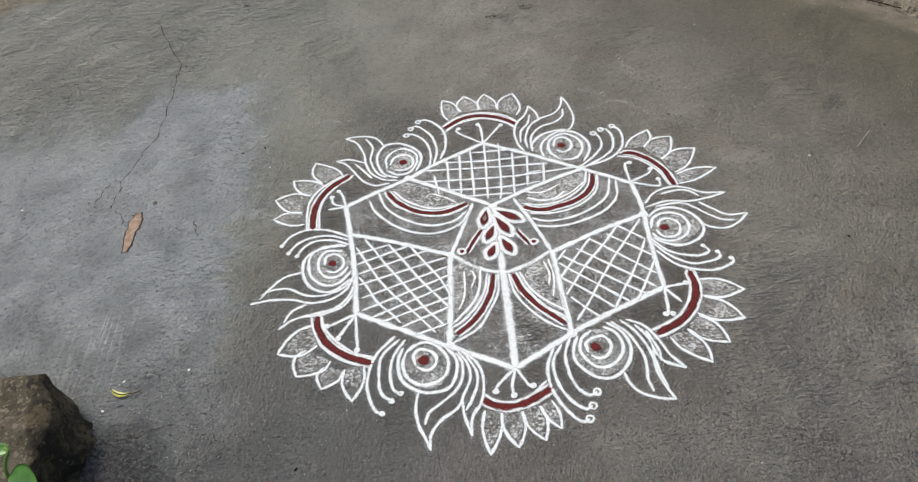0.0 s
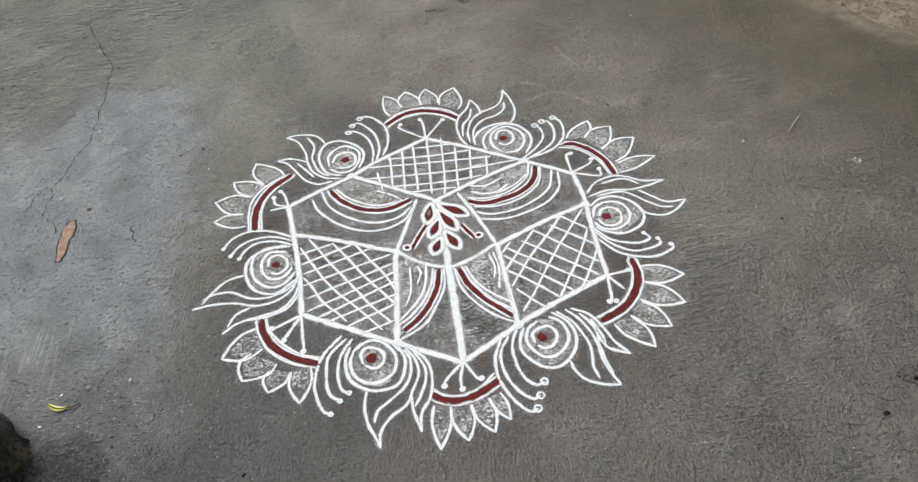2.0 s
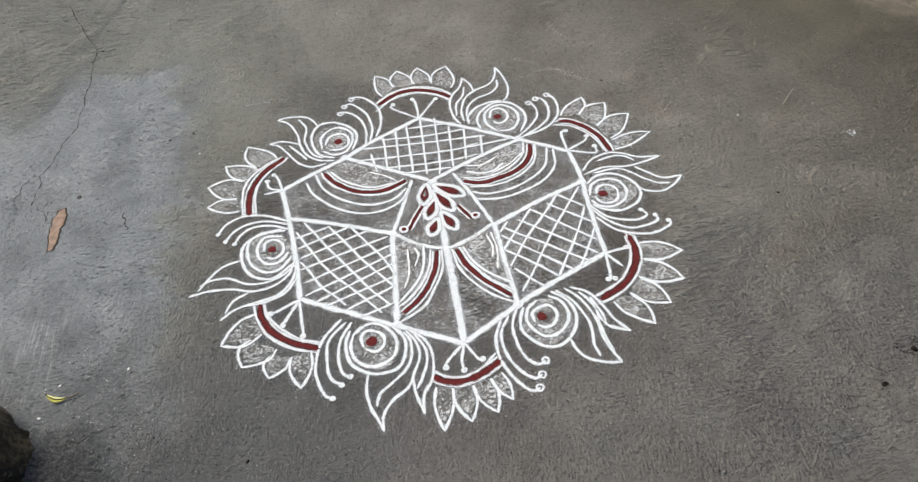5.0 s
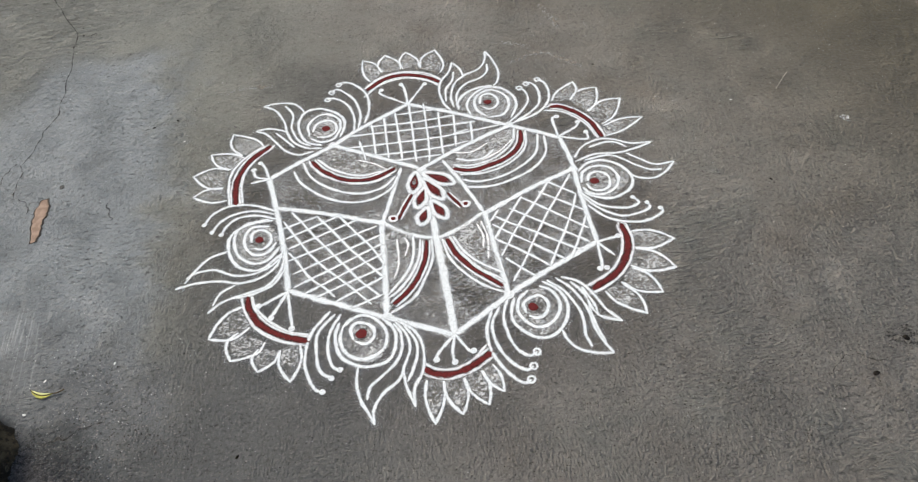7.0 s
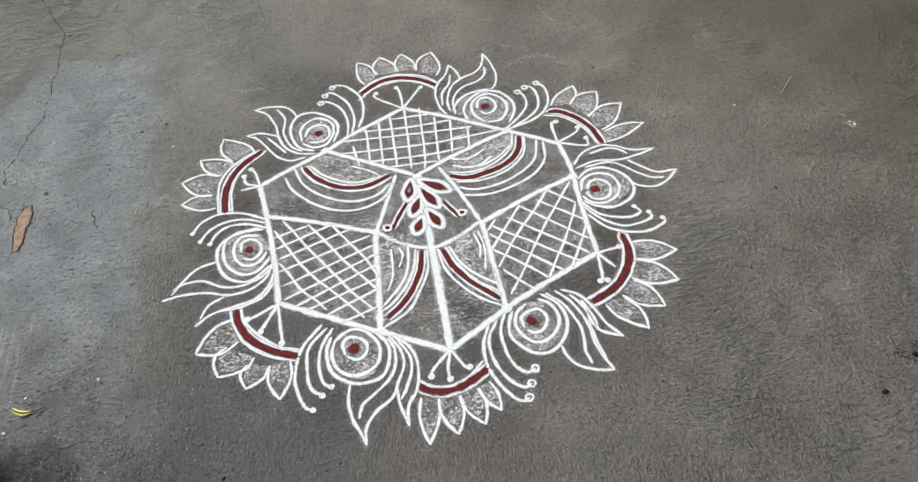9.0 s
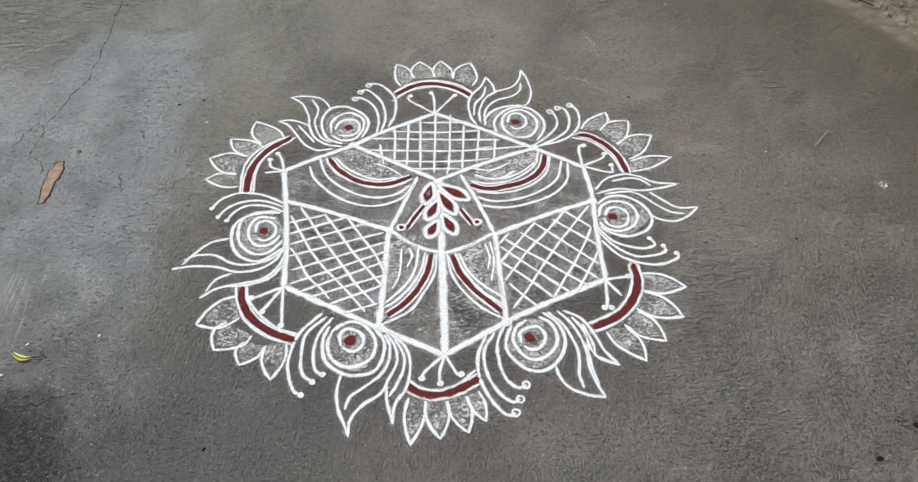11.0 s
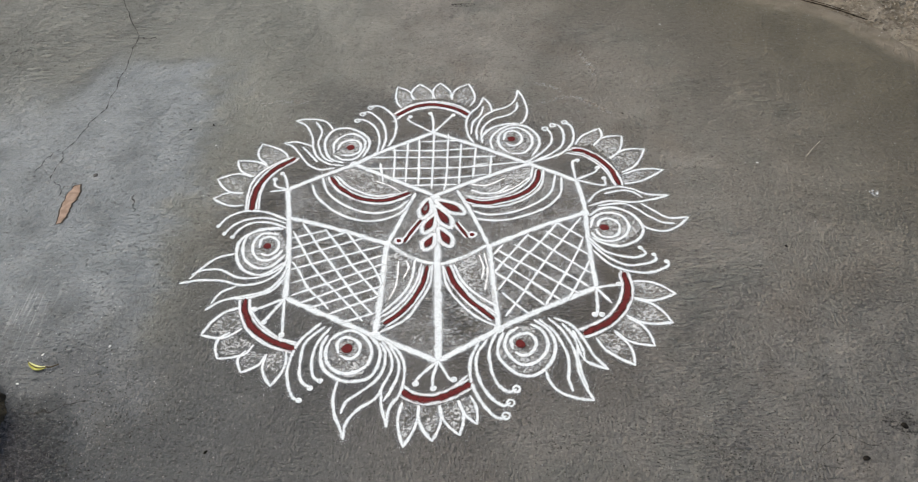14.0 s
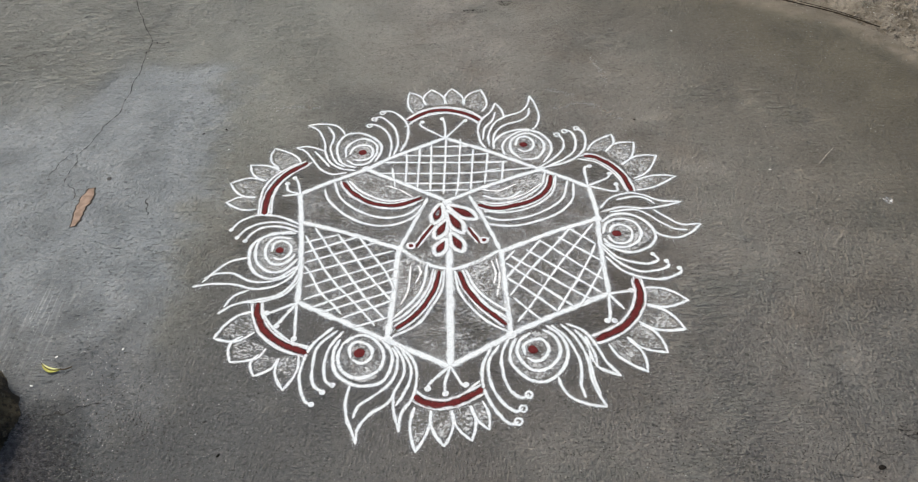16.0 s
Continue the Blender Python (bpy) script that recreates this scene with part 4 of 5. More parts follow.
swirl((-0.455, 0.078), 0.014,
      [[(-0.476, 0.073), (-0.474, 0.103), (-0.453, 0.113), (-0.428, 0.094), (-0.427, 0.064), (-0.447, 0.044), (-0.470, 0.051)],
       [(-0.430, 0.121), (-0.474, 0.125), (-0.495, 0.095), (-0.489, 0.052), (-0.465, 0.028), (-0.435, 0.031), (-0.411, 0.061)],
       [(-0.420, 0.141), (-0.474, 0.143), (-0.513, 0.123), (-0.522, 0.082), (-0.509, 0.032), (-0.474, 0.002), (-0.435, 0.004), (-0.403, 0.044)],
       [(-0.429, 0.148), (-0.489, 0.137), (-0.528, 0.110), (-0.537, 0.067), (-0.523, 0.016), (-0.495, -0.013), (-0.449, -0.022), (-0.399, 0.019)]],
      [[(-0.538, 0.055), (-0.584, 0.040), (-0.616, 0.008), (-0.643, -0.031)], [(-0.642, -0.017), (-0.614, -0.002), (-0.566, -0.002), (-0.522, -0.028), (-0.475, -0.034), (-0.431, -0.020), (-0.398, 0.008)],
       [(-0.666, -0.045), (-0.615, -0.036), (-0.553, -0.041), (-0.503, -0.057), (-0.450, -0.049), (-0.412, -0.017), (-0.396, 0.027)], [(-0.569, -0.115), (-0.552, -0.080), (-0.516, -0.060)],
       [(-0.581, -0.135), (-0.546, -0.108), (-0.496, -0.095), (-0.440, -0.081), (-0.407, -0.047), (-0.392, -0.002)], [(-0.524, -0.102), (-0.468, -0.097), (-0.419, -0.076), (-0.391, -0.034)]],
      [[(-0.412, 0.145), (-0.461, 0.167), (-0.510, 0.168), (-0.540, 0.148), (-0.557, 0.116)], [(-0.415, 0.163), (-0.472, 0.186), (-0.529, 0.182), (-0.564, 0.159), (-0.582, 0.130)], [(-0.416, 0.177), (-0.475, 0.208), (-0.535, 0.217), (-0.581, 0.196), (-0.604, 0.161)]],
      [(-0.528, 0.060), (-0.503, 0.124), (-0.431, 0.128), (-0.408, 0.065), (-0.437, 0.000), (-0.498, -0.003)])


# swags hung inside the box: white folds round a red band
def swag(dust, red, band, folds, width=0.009):
    bm = sheet()
    dusting(bm, dust, 1)
    for points in folds:
        stroke(bm, points, width)
    motif = part("swag", bm, [WHITE, DUST_THICK], drawing, "draped white folds round a dark red band")
    red_part("red_band", red, motif, band)


swag([(-0.263, 0.387), (-0.173, 0.349), (-0.059, 0.274), (-0.135, 0.249), (-0.221, 0.267), (-0.285, 0.328)],
     [(-0.306, 0.350), (-0.276, 0.303), (-0.220, 0.258), (-0.152, 0.242), (-0.101, 0.257), (-0.071, 0.273)], 0.0125,
     [[(-0.315, 0.353), (-0.280, 0.290), (-0.211, 0.243), (-0.143, 0.230), (-0.084, 0.249)], [(-0.289, 0.354), (-0.240, 0.298), (-0.169, 0.263), (-0.085, 0.273)],
      [(-0.332, 0.349), (-0.307, 0.279), (-0.252, 0.225), (-0.183, 0.194), (-0.117, 0.202), (-0.072, 0.241)], [(-0.359, 0.319), (-0.340, 0.268), (-0.284, 0.205), (-0.215, 0.167), (-0.149, 0.164), (-0.093, 0.194), (-0.064, 0.243)]])
swag([(0.258, 0.367), (0.086, 0.272), (0.128, 0.241), (0.205, 0.257), (0.291, 0.339)],
     [(0.319, 0.356), (0.300, 0.297), (0.256, 0.252), (0.194, 0.228), (0.135, 0.221), (0.094, 0.238)], 0.013,
     [[(0.332, 0.363), (0.315, 0.286), (0.263, 0.232), (0.184, 0.204), (0.109, 0.210)], [(0.301, 0.370), (0.279, 0.308), (0.219, 0.258), (0.153, 0.240), (0.094, 0.252)],
      [(0.364, 0.335), (0.342, 0.260), (0.294, 0.213), (0.226, 0.181), (0.159, 0.172), (0.110, 0.189)], [(0.380, 0.321), (0.366, 0.246), (0.317, 0.193), (0.247, 0.161), (0.180, 0.148), (0.120, 0.158)],
      [(0.109, 0.276), (0.146, 0.260), (0.189, 0.265), (0.222, 0.291)]])
swag([(-0.121, 0.052), (-0.046, 0.006), (-0.064, -0.092), (-0.129, -0.155)],
     [(-0.021, -0.011), (-0.031, -0.067), (-0.056, -0.121), (-0.090, -0.166), (-0.128, -0.197)], 0.0115,
     [[(-0.035, -0.004), (-0.046, -0.058), (-0.071, -0.111), (-0.110, -0.156), (-0.139, -0.176)], [(-0.006, -0.008), (-0.014, -0.075), (-0.040, -0.131), (-0.075, -0.185), (-0.137, -0.221)], [(-0.052, 0.013), (-0.060, -0.050), (-0.082, -0.103), (-0.136, -0.164)]])
swag([(0.060, 0.006), (0.141, 0.044), (0.146, -0.063), (0.151, -0.149), (0.086, -0.099)],
     [(0.033, -0.016), (0.050, -0.070), (0.085, -0.128), (0.120, -0.166), (0.147, -0.193)], 0.0115,
     [[(0.021, -0.013), (0.033, -0.087), (0.069, -0.148), (0.111, -0.190), (0.150, -0.214)], [(0.050, -0.010), (0.073, -0.070), (0.110, -0.116), (0.155, -0.153)], [(0.041, -0.010), (0.062, -0.069), (0.103, -0.130), (0.150, -0.173)]])


# the cluster of red leaves on the lid
def red_leaf(foot, tip, width, open_heart=False):
    """A drop of red powder, pointed at the foot, inside a broad white rim."""
    foot, tip = Vector((*foot, 0)), Vector((*tip, 0))
    way = tip - foot
    side = Vector((-way.y, way.x, 0)).normalized() * width

    def drop(grow, reach):
        return [foot - way * reach, foot + way * 0.32 + side * 0.72 * grow, foot + way * 0.7 + side * grow, tip + way * (reach - 0.03) + side * 0.35 * grow,
                tip + way * (reach - 0.03) - side * 0.35 * grow, foot + way * 0.7 - side * grow, foot + way * 0.32 - side * 0.72 * grow]

    bm = sheet()
    stroke(bm, drop(1.55, 0.13), 0.0155, closed=True, halo=0.6)
    leaf = part("central_leaf", bm, WHITE, drawing, "red powder leaf edged in white")
    bm = sheet()
    uv, z0 = bm.loops.layers.uv.active, next_layer() + 0.0006
    line = glide(drop(1.2, 0.03), 0.004, closed=True)
    heart = sum(line, Vector()) / len(line)
    rings = [[bm.verts.new((*heart.lerp(p, r * (1 + 0.09 * noise.noise(p * 160))).xy, z0 + 0.0012 * (1 - r * r))) for p in line] for r in (0.4 if open_heart else 0.05, 0.75, 1.0)]
    for k, (a, b) in enumerate(zip(rings, rings[1:])):
        for i in range(len(line)):
            j = (i + 1) % len(line)
            f = bm.faces.new((a[i], b[i], b[j], a[j]))
            f.smooth = True
            for loop, v in zip(f.loops, ((0.5, 0.64, 0.64, 0.5), (0.64, 0.8, 0.8, 0.64))[k]):
                loop[uv].uv = (0.0, v)
    bmesh.ops.recalc_face_normals(bm, faces=bm.faces)
    part("red_filling", bm, RED, leaf, "dark red powder")


red_leaf((-0.016, 0.238), (-0.031, 0.176), 0.0115, True)
red_leaf((0.014, 0.232), (0.077, 0.187), 0.0125)
red_leaf((0.007, 0.206), (0.041, 0.137), 0.0115)
red_leaf((0.000, 0.173), (-0.025, 0.117), 0.0105)
red_leaf((-0.004, 0.098), (-0.025, 0.053), 0.0105)
red_leaf((0.016, 0.120), (0.040, 0.064), 0.0110)
for line, bud in (([(-0.036, 0.160), (-0.061, 0.118), (-0.084, 0.077)], (-0.097, 0.082)), ([(0.061, 0.145), (0.077, 0.115), (0.093, 0.088)], (0.104, 0.097))):
    bm = sheet()
    blob(bm, bud, 0.018)
    stem = part("side_bud", bm, WHITE, drawing, "thin red stalk with a round bud, edged in white")
    red_part("red_stalk", line, stem, 0.008)
    bm = sheet()
    blob(bm, bud, 0.0095, height=0.002)
    part("red_bud", bm, RED, stem, "dark red powder dot")

# loose scribbles of powder in the folds
for points in ([(-0.076, 0.008), (-0.069, -0.017), (-0.083, -0.052)], [(0.120, 0.020), (0.129, -0.022), (0.122, -0.062)], [(0.133, 0.027), (0.139, -0.033), (0.128, -0.101)], [(-0.096, 0.009), (-0.101, -0.071), (-0.117, -0.118)],
               [(-0.172, 0.328), (-0.128, 0.303), (-0.093, 0.271)], [(0.105, 0.302), (0.156, 0.294), (0.210, 0.322)], [(0.289, 0.326), (0.242, 0.285), (0.179, 0.253)]):
    white_part("scribble", [points], width=0.009, material=THIN)


# ---- stone, plant and what lies about ----
def build_rock():
    """A low block of stone, its mossy side darkened with painted shade."""
    top = [(-1.065, -0.315), (-1.03, -0.36), (-1.022, -0.45), (-1.012, -0.58), (-1.02, -0.74), (-1.62, -0.78), (-1.60, -0.27)]
    foot = [(-1.09, -0.268), (-0.995, -0.362), (-0.975, -0.41), (-0.982, -0.52), (-0.985, -0.78), (-1.68, -0.84), (-1.66, -0.22)]
    bm = sheet()
    rows, per = [], 12

    def ring(a, b, t, z):
        pts = []
        for (x0, y0), (x1, y1), (u0, v0), (u1, v1) in zip(a, a[1:] + a[:1], b, b[1:] + b[:1]):
            for k in range(per):
                s = k / per
                p0, p1 = Vector((x0 + (x1 - x0) * s, y0 + (y1 - y0) * s, 0)), Vector((u0 + (u1 - u0) * s, v0 + (v1 - v0) * s, 0))
                p = p0.lerp(p1, t)
                p.z = z
                pts.append(p)
        return pts

    middle = (-1.32, -0.52)
    for t, z in ((1.05, -0.03), (1.0, 0.0), (0.72, 0.035), (0.5, 0.07), (0.3, 0.1), (0.12, 0.124), (0.0, 0.132)):
        rows.append(ring(top, foot, t, z))
    for shrink in (0.93, 0.85, 0.75, 0.62, 0.48, 0.34, 0.2, 0.08):
        small = [(middle[0] + (x - middle[0]) * shrink, middle[1] + (y - middle[1]) * shrink) for x, y in top]
        rows.append(ring(small, small, 0, 0.135))
    verts = []
    for row in rows:
        line = []
        for p in row:
            d = 0.03 * noise.noise(p * 8) + 0.022 * noise.noise(p * 19) + 0.011 * noise.noise(p * 45)
            out = Vector((p.x - middle[0], p.y - middle[1], 0.12)).normalized()
            flat = Vector((0, 0, 1)) if p.z > 0.131 else out
            line.append(bm.verts.new(p + flat * d * (0.5 if p.z < 0.01 else 0.8)))
        verts.append(line)
    for a, b in zip(verts, verts[1:]):
        for i in range(len(a)):
            j = (i + 1) % len(a)
            bm.faces.new((a[i], a[j], b[j], b[i])).smooth = True
    bm.faces.new(verts[-1])
    bmesh.ops.recalc_face_normals(bm, faces=bm.faces)
    tagged(part("stone", bm, ROCK), "rough brown stone block, its mossy side darkened with painted shade", "stone")


build_rock()


def tube(bm, points, radius, sides=8, slot=0, taper=1.0):
    rings = []
    for i, p in enumerate(points):
        way = (points[min(i + 1, len(points) - 1)] - points[max(i - 1, 0)]).normalized()
        a = way.orthogonal().normalized()
        b = way.cross(a)
        r = radius * (1 + (taper - 1) * i / (len(points) - 1))
        rings.append([bm.verts.new(p + (a * math.cos(k * 2 * math.pi / sides) + b * math.sin(k * 2 * math.pi / sides)) * r) for k in range(sides)])
    # keep the rings from twisting
    for r, s in zip(rings, rings[1:]):
        shift = min(range(sides), key=lambda k: sum((r[j].co - s[(j + k) % sides].co).length for j in range(sides)))
        s[:] = s[shift:] + s[:shift]
        for k in range(sides):
            f = bm.faces.new((r[k], r[(k + 1) % sides], s[(k + 1) % sides], s[k]))
            f.smooth, f.material_index = True, slot
    for end in (rings[0], rings[-1]):
        bm.faces.new(end).material_index = slot


def bent(points, n=8):
    """A smooth curve in space through a few points."""
    pts = [Vector(p) for p in points]
    ends = [2 * pts[0] - pts[1], *pts, 2 * pts[-1] - pts[-2]]
    out = []
    for a, b, c, d in zip(ends, ends[1:], ends[2:], ends[3:]):
        for i in range(n):
            t = i / n
            out.append(0.5 * (2 * b + (c - a) * t + (2 * a - 5 * b + 4 * c - d) * t * t + (3 * b - 3 * c + d - a) * t**3))
    return [*out, pts[-1]]


def leaf_blade(bm, foot, tip, width, up, cup=0.2, thick=0.0012, slot=0, fullness=0.6):
    """A blade with a folded midrib, cupped and with thickness."""
    foot, tip, up = Vector(foot), Vector(tip), Vector(up).normalized()
    way = tip - foot
    side = way.cross(up).normalized()
    sheets = []
    for lift in (0.0, thick):
        rows = []
        for i in range(15):
            t = i / 14
            half = width * 0.5 * (math.sin(math.pi * min(1, t**fullness)) ** 0.75 if 0 < t < 1 else 0.02)
            row = []
            for j in range(-4, 5):
                s = j / 4
                q = foot + way * t + side * half * s + up * (cup * half * s * s - 0.35 * cup * way.length * (t - 0.5) ** 2 + lift)
                row.append(bm.verts.new(q))
            rows.append(row)
        sheets.append(rows)
        for a, b in zip(rows, rows[1:]):
            for j in range(8):
                f = bm.faces.new((a[j], a[j + 1], b[j + 1], b[j]))
                f.smooth, f.material_index = True, slot
    low, high = sheets
    for j in (0, 8):
        for i in range(14):
            bm.faces.new((low[i][j], low[i + 1][j], high[i + 1][j], high[i][j])).material_index = slot


def build_plant():
    """A young climber growing on the stone: a bent stalk and rounded leaves."""
    plant = tagged(new("climbing_plant"), "small green climber with rounded leaves growing over the stone", "plant")
    plant.location = (-1.03, -0.57, 0.125)
    bm = sheet()
    tube(bm, bent([(0.004, -0.004, -0.01), (-0.005, 0.012, 0.03), (-0.002, 0.03, 0.055), (0.004, 0.042, 0.066), (-0.004, 0.05, 0.07)]), 0.0034)
    part("stem", bm, STEM_GREEN, plant)
    for foot, tip, width, up in (((-0.001, 0.008, 0.028), (0.064, -0.012, 0.032), 0.06, (0.1, -0.5, 1)), ((0.0, 0.0, 0.0), (-0.03, -0.08, 0.03), 0.06, (0, -0.3, 1)),
                                 ((0.006, 0.046, 0.067), (-0.05, 0.05, 0.066), 0.026, (0, -0.3, 1))):
        bm = sheet()
        leaf_blade(bm, foot, tip, width, up, fullness=0.72)
        part("leaf", bm, LEAF_GREEN, plant)


build_plant()


def build_fallen_leaf():
    leaf = tagged(new("fallen_leaf"), "narrow yellow leaf folded along its midrib, lying on paving", "leaf")
    leaf.location = (-0.93, -0.29, 0.003)
    def middle(t):
        """The bowed midrib, from the tip to the stalk."""
        return Vector((-0.038 + 0.05 * t, 0.014 - 0.052 * t + 0.038 * t * t, 0.0015 + 0.004 * (1 - t) ** 2))

    for name, sign, mat, label in (("upper_half", 1, LEAF_YELLOW, "pale yellow half of the blade"), ("lower_half", -1, LEAF_DARK, "olive yellow half of the blade")):
        bm = sheet()
        rows = []
        for i in range(17):
            t = i / 16
            half = 0.0088 * math.sin(math.pi * t**0.85) ** 0.8 if 0 < t < 1 else 0.0003
            rows.append([bm.verts.new(middle(t) + Vector((0, sign * half * s * (0.95 if sign < 0 else 0.6), half * (0.1 if sign < 0 else 0.3) * s + lift))) for s, lift in ((0, 0), (0.5, 0), (1, 0), (1, 0.0006), (0.5, 0.0006), (0, 0.0006))])
        for r, q in zip(rows, rows[1:]):
            for k in range(6):
                bm.faces.new((r[k], q[k], q[(k + 1) % 6], r[(k + 1) % 6])).smooth = k not in (2, 5)
        part(name, bm, mat, leaf, label)
    bm = sheet()
    tube(bm, [middle(i / 10) + Vector((0, 0, 0.0014)) for i in range(11)], 0.0011, 6)
    part("midrib", bm, STALK, leaf)
    bm = sheet()
    tube(bm, bent([(0.012, -0.003, 0.003), (0.024, -0.001, 0.003), (0.037, 0.004, 0.004)], 4), 0.0016, 6)
    part("stalk", bm, STALK, leaf)


build_fallen_leaf()


def build_chip():
    """A flake broken out of the skim coat, the brown mortar below it bare."""
    spine = [(-1.058, 0.346), (-1.058, 0.30), (-1.062, 0.26), (-1.058, 0.22), (-1.06, 0.188)]
    half = [0.009, 0.019, 0.013, 0.012, 0.005]
    line, rng = glide(spine, 0.008), random.Random(4)
    left, right = [], []
    for i, p in enumerate(line):
        t = i / (len(line) - 1) * 4
        k = min(3, int(t))
        h = half[k] + (half[k + 1] - half[k]) * (t - k)
        left.append((p.x - h * rng.uniform(0.8, 1.15), p.y))
        right.append((p.x + h * rng.uniform(0.8, 1.15), p.y + 0.004))
    outline = left + right[::-1]
    for name, grow, z, mat in (("broken_edge", 0.0035, 0.0012, CHIP_EDGE), ("mortar", -0.0005, 0.0022, CHIP)):
        bm = sheet()
        n = len(outline)
        ring = []
        for i, (x, y) in enumerate(outline):
            g = grow * (1 + 0.6 * noise.noise(Vector((x * 90, y * 90, 1))))
            ring.append(bm.verts.new((x + (g if x > -1.06 else -g), y + (g if i in (0, n - 1) else 0), z)))
        bm.faces.new(ring)
        low = [bm.verts.new((v.co.x, v.co.y, -0.002)) for v in ring]
        for i in range(n):
            bm.faces.new((ring[i], ring[(i + 1) % n], low[(i + 1) % n], low[i]))
        bmesh.ops.recalc_face_normals(bm, faces=bm.faces)
        if name == "broken_edge":
            chip = tagged(part("chipped_patch", bm, mat), "bare brown mortar where the grey skim has flaked off", "chip")
        else:
            part(name, bm, mat, chip, "brown mortar")


build_chip()


def crack(points, width, seed):
    """A wandering hairline crack."""
    rng = random.Random(seed)
    pts = [Vector((*p, 0)) for p in points]
    for size in (0.012, 0.006, 0.003):
        out = []
        for a, b in zip(pts, pts[1:]):
            out += [a, (a + b) / 2 + Vector((rng.uniform(-size, size), rng.uniform(-size, size), 0))]
        pts = [*out, pts[-1]]
    bm = sheet()
    stroke(bm, pts, width * 0.72, height=0.0002, wobble=0.5, base=0.0008 + seed * 0.00002)
    tagged(part("crack", bm, CRACK), "thin dark crack wandering across the cement", "crack", "cracks in the paving", "structure")


crack([(-1.263, 1.512), (-1.138, 1.246), (-1.097, 1.157), (-1.091, 0.929), (-1.087, 0.725), (-1.12, 0.621), (-1.158, 0.51)], 0.0055, 1)
crack([(-1.158, 0.51), (-1.152, 0.43), (-1.13, 0.36), (-1.10, 0.30)], 0.005, 2)
crack([(-0.881, 0.312), (-0.868, 0.27), (-0.862, 0.229)], 0.006, 3)
crack([(-0.93, -0.405), (-0.89, -0.402), (-0.855, -0.399), (-0.792, -0.383)], 0.005, 4)
crack([(-1.10, 1.157), (-1.06, 1.15), (-1.03, 1.155)], 0.008, 5)
crack([(-1.21, 0.40), (-1.2, 0.47), (-1.17, 0.52)], 0.004, 6)
crack([(-1.62, 1.02), (-1.53, 1.09), (-1.47, 1.10)], 0.004, 7)
crack([(-1.75, 0.88), (-1.68, 0.93), (-1.64, 1.0)], 0.004, 8)
crack([(0.80, -0.57), (0.85, -0.545), (0.90, -0.536), (0.95, -0.56)], 0.004, 9)


def pebble(name, at, size, mat, label, category, group="", flat=0.5, seed=0):
    bm = sheet()
    bmesh.ops.create_icosphere(bm, subdivisions=2, radius=1.0)
    for v in bm.verts:
        d = 1 + 0.35 * noise.noise(v.co * 1.4 + Vector((seed * 3.1, 0, 0)))
        v.co = Vector((v.co.x * size[0] * d, v.co.y * size[1] * d, max(-0.2, v.co.z) * min(size) * flat * d))
    ob = part(name, bm, mat)
    ob.location = (at[0], at[1], min(size) * flat * 0.18)
    ob.rotation_euler = (0, 0, seed * 1.7)
    return tagged(ob, label, category, group)


pebble("pebble", (-1.019, 0.392), (0.008, 0.007), GREY_STONE, "small grey pebble on the paving", "pebble", seed=1)
pebble("dark_crumb", (0.911, -0.588), (0.0085, 0.0055), BLACK, "small black crumb of debris on the paving", "debris", "dark crumbs", seed=2)
pebble("dark_crumb", (1.026, -0.516), (0.0085, 0.007), BLACK, "small black crumb in a worn pit of the paving", "debris", "dark crumbs", seed=3)
for k, at in enumerate(((-1.432, 0.409), (-0.682, 0.517), (0.863, 1.158), (-0.945, -0.253), (-0.975, -0.332), (-0.79, -0.235), (0.98, 0.36))):
    pebble("pale_chip", at, (0.0042, 0.0026), PALE, "tiny white stone chip lying on the paving", "stone chip", "white chips", seed=5 + k)
for k, at in enumerate(((-0.78, 0.60), (-0.71, 0.62), (0.117, 1.343), (0.95, 0.02), (-0.5, -0.52), (0.62, 0.62))):
    pebble("dark_crumb", at, (0.005, 0.003), BLACK, "tiny dark crumb of debris on the paving", "debris", "dark crumbs", seed=15 + k)

bm = sheet()
tube(bm, bent([(1.203, 0.447, 0.004), (1.168, 0.412, 0.007), (1.135, 0.378, 0.003)], 5), 0.001, 6)
tagged(part("straw", bm, STRAW), "pale dry straw lying on the paving", "straw")

# pale scuffs dragged across the cement
for points in ([(0.533, 0.990), (0.549, 0.921), (0.563, 0.844)], [(0.349, 0.804), (0.396, 0.783), (0.436, 0.760)], [(0.359, 0.689), (0.473, 0.717), (0.578, 0.623)], [(-0.570, 0.719), (-0.511, 0.734), (-0.421, 0.728)]):
    bm = sheet()
    stroke(bm, points, 0.006, height=0.0001, wobble=0.5)
    tagged(part("scuff", bm, SCUFF), "faint pale scuff across the cement", "scuff", "scuffs on the paving", "structure")

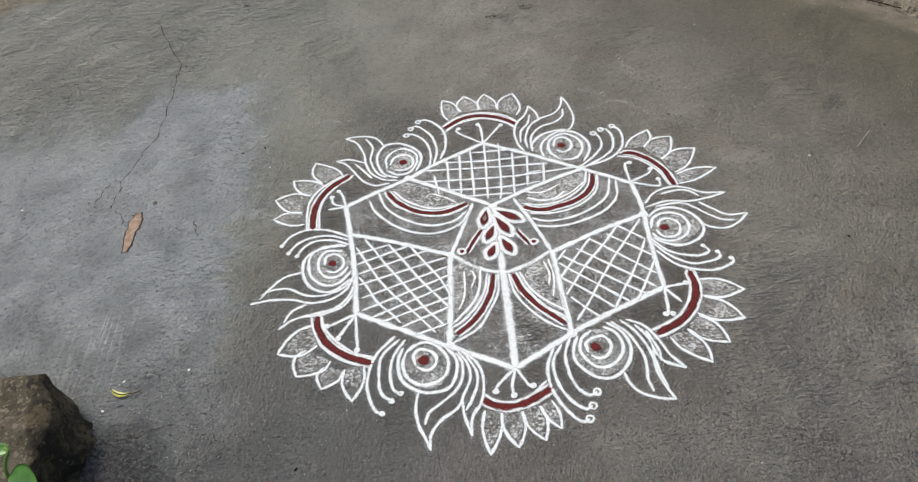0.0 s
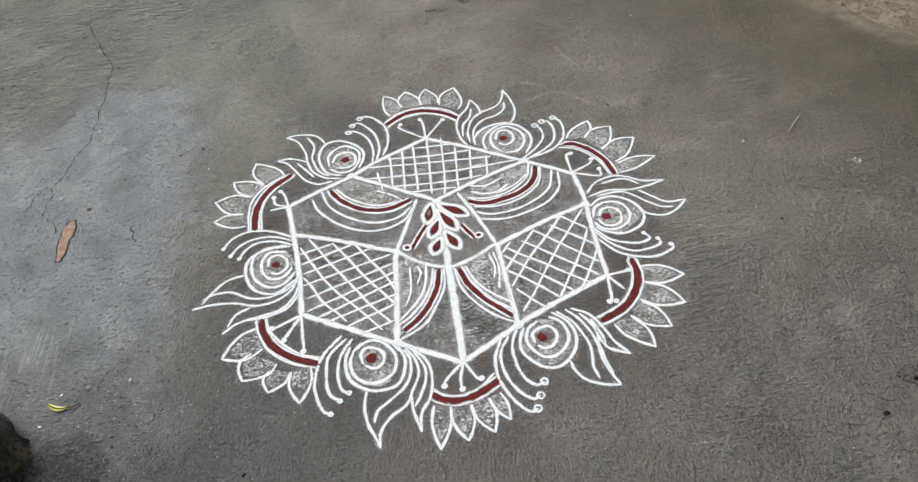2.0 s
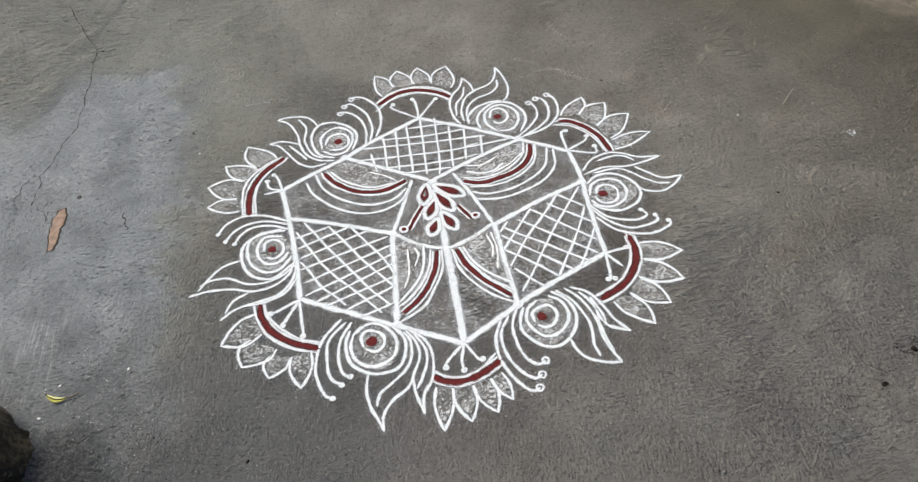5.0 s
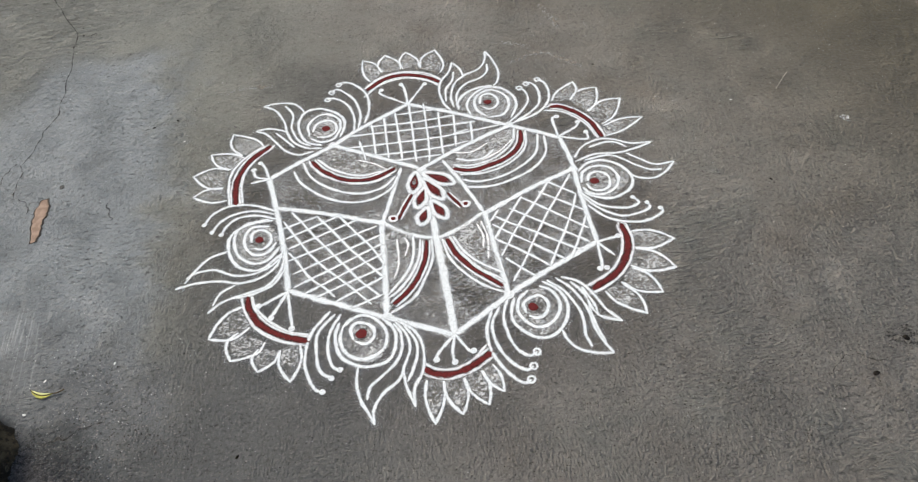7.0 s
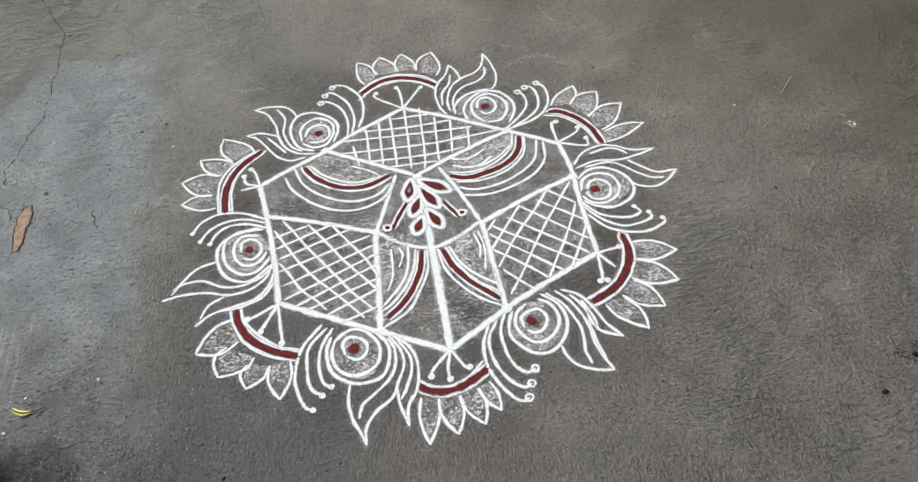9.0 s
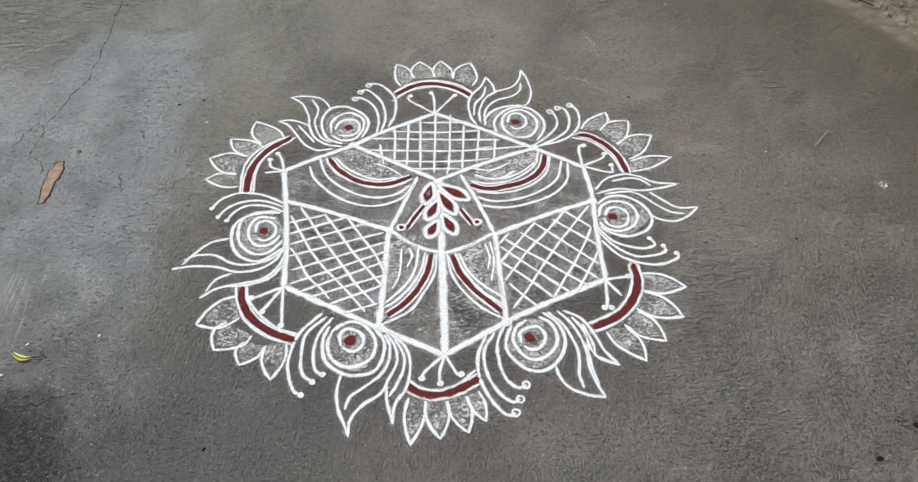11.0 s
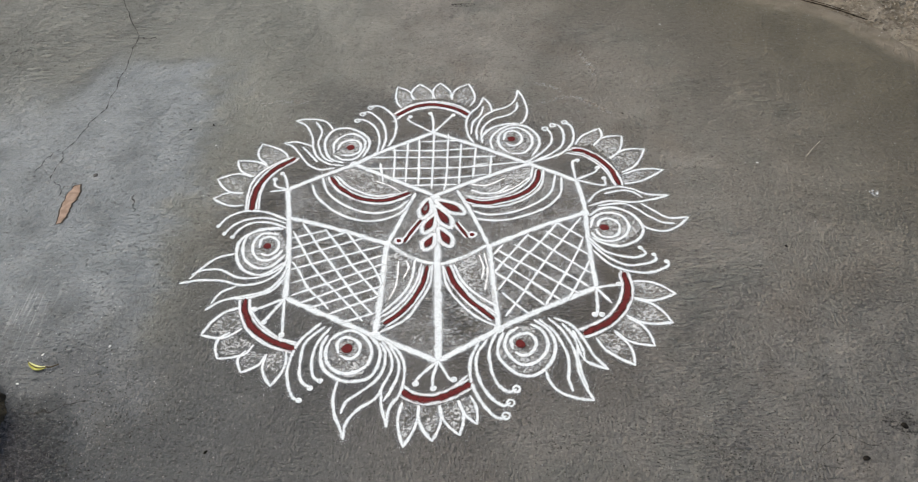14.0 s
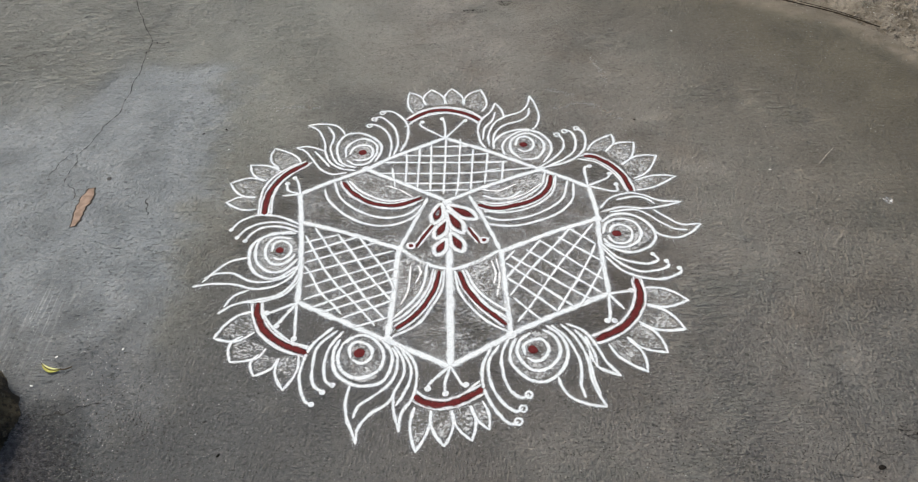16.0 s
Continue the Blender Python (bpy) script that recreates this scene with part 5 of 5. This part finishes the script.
# smudged white spot and dark stains on the cement
for at, size, mat, label in (((1.273, 0.211), (0.012, 0.016), DUST_THICK, "smudge of white powder on the paving"), ((0.125, 1.335), (0.045, 0.016), DAMP, "dark stain on the paving"),
                             ((0.245, 1.392), (0.03, 0.022), DAMP, "dark stain on the paving"), ((1.03, -0.51), (0.045, 0.03), DAMP, "dark worn pit in the paving")):
    bm = sheet()
    dusting(bm, [(at[0] + size[0] * math.cos(a) * (1 + 0.3 * math.sin(3 * a)), at[1] + size[1] * math.sin(a)) for a in (k * math.pi / 5 for k in range(10))])
    tagged(part("smudge", bm, mat), label, "stain", kind="structure")


def scatter(name, label, count, spots, size, mat, seed, z=0.0):
    """Many small grains in one mesh."""
    rng = random.Random(seed)
    verts, faces = [], []
    for _ in range(count):
        cx, cy, rx, ry = spots[rng.randrange(len(spots))]
        x, y = rng.gauss(cx, rx), rng.gauss(cy, ry)
        s, turn = size * rng.uniform(0.4, 1.3), rng.uniform(0, 6.3)
        base = len(verts)
        for k in range(4):
            a = turn + k * math.pi / 2 + rng.uniform(-0.4, 0.4)
            verts.append((x + s * math.cos(a) * rng.uniform(0.6, 1.4), y + s * math.sin(a) * rng.uniform(0.6, 1.2), z - s * 0.2))
        verts.append((x + rng.uniform(-0.3, 0.3) * s, y, z + s * rng.uniform(0.35, 0.8)))
        faces += [(base + k, base + (k + 1) % 4, base + 4) for k in range(4)]
    mesh = bpy.data.meshes.new(name)
    mesh.from_pydata(verts, [], faces)
    mesh.materials.append(mat)
    tagged(new(name, mesh), label, "grit", kind="stuff")


ROUGH_SPOTS = [(0.65, -0.5, 0.22, 0.12), (0.9, 0.1, 0.25, 0.4), (0.1, -0.6, 0.35, 0.1), (-1.5, 1.15, 0.22, 0.22), (-0.75, -0.45, 0.12, 0.15), (0.6, 0.95, 0.4, 0.2)]
scatter("sand_grit", "pale sand grains scattered on the paving", 2600, [(0.3, 0.3, 0.9, 0.7), (-0.9, -0.3, 0.2, 0.2), (1.0, 0.9, 0.4, 0.3), (-1.3, 0.9, 0.3, 0.4)], 0.0017, PALE, 3)
# dark and pale grains added for the specks and glints of rough relief
scatter("dark_grit", "small dark grains stuck in the worn cement", 6500, ROUGH_SPOTS, 0.0021, DARK_GRIT, 21)
scatter("glint_crumbs", "small grey crumbs added as glints on the worn cement", 6500, ROUGH_SPOTS, 0.0019, GLINT_GRIT, 22)
scatter("coarse_grit", "dark coarse crumbs on the rough cement beside the stone", 3200, [(-0.95, -0.5, 0.022, 0.045), (-0.905, -0.545, 0.04, 0.045)], 0.0044, WET_GRIT, 5)
scatter("soil_crumbs", "crumbs and small stones on the soil", 1600, [(1.75, 1.45, 0.22, 0.16), (2.05, 1.3, 0.2, 0.3)], 0.006, CRUMB, 7, -0.03)


def spill(seed):
    """Stray grains of powder: along every poured line, and strewn thinly over the box."""
    rng = np.random.default_rng(seed)
    spots = []
    for line, width, halo in POURED:
        p = np.array([(v.x, v.y) for v in line])
        length = np.linalg.norm(np.diff(p, axis=0), axis=1).sum()
        count = int(length * (300 + 4200 * halo))
        at = rng.uniform(0, len(p) - 1, count)
        k = at.astype(int)
        q = p[k] + (p[np.minimum(k + 1, len(p) - 1)] - p[k]) * (at - k)[:, None]
        spots.append(q + rng.normal(0, width * (0.6 + 0.6 * halo), (count, 2)))
    box = rng.uniform((-0.43, -0.31), (0.43, 0.55), (16000, 2))
    keep = (box[:, 1] < 0.55 - 0.57 * np.abs(box[:, 0])) & (box[:, 1] > -0.31 + 0.51 * np.abs(box[:, 0]))
    spots.append(box[keep])
    spots.append(rng.normal((0.0, 0.12), (0.36, 0.33), (5000, 2)))
    xy = np.concatenate(spots)
    n = len(xy)
    size, turn = rng.uniform(0.0003, 0.00095, n), rng.uniform(0, 6.3, n)
    verts = np.zeros((n, 4, 3))
    for k in range(3):
        a = turn + k * 2.094 + rng.uniform(-0.4, 0.4, n)
        verts[:, k, 0] = xy[:, 0] + 1.35 * size * np.cos(a)
        verts[:, k, 1] = xy[:, 1] + size * np.sin(a)
    verts[:, 3, :2] = xy
    verts[:, 3, 2] = 0.0006 + size
    base = np.arange(n)[:, None] * 4
    faces = np.concatenate([base + np.array(f) for f in ((0, 1, 3), (1, 2, 3), (2, 0, 3))])
    mesh = bpy.data.meshes.new("spilled_powder")
    mesh.from_pydata(verts.reshape(-1, 3).tolist(), [], faces.tolist())
    mesh.materials.append(GRAIN)
    tagged(new("spilled_powder", mesh), "white powder grains spilled round the drawn lines", "grit", kind="stuff")


spill(11)
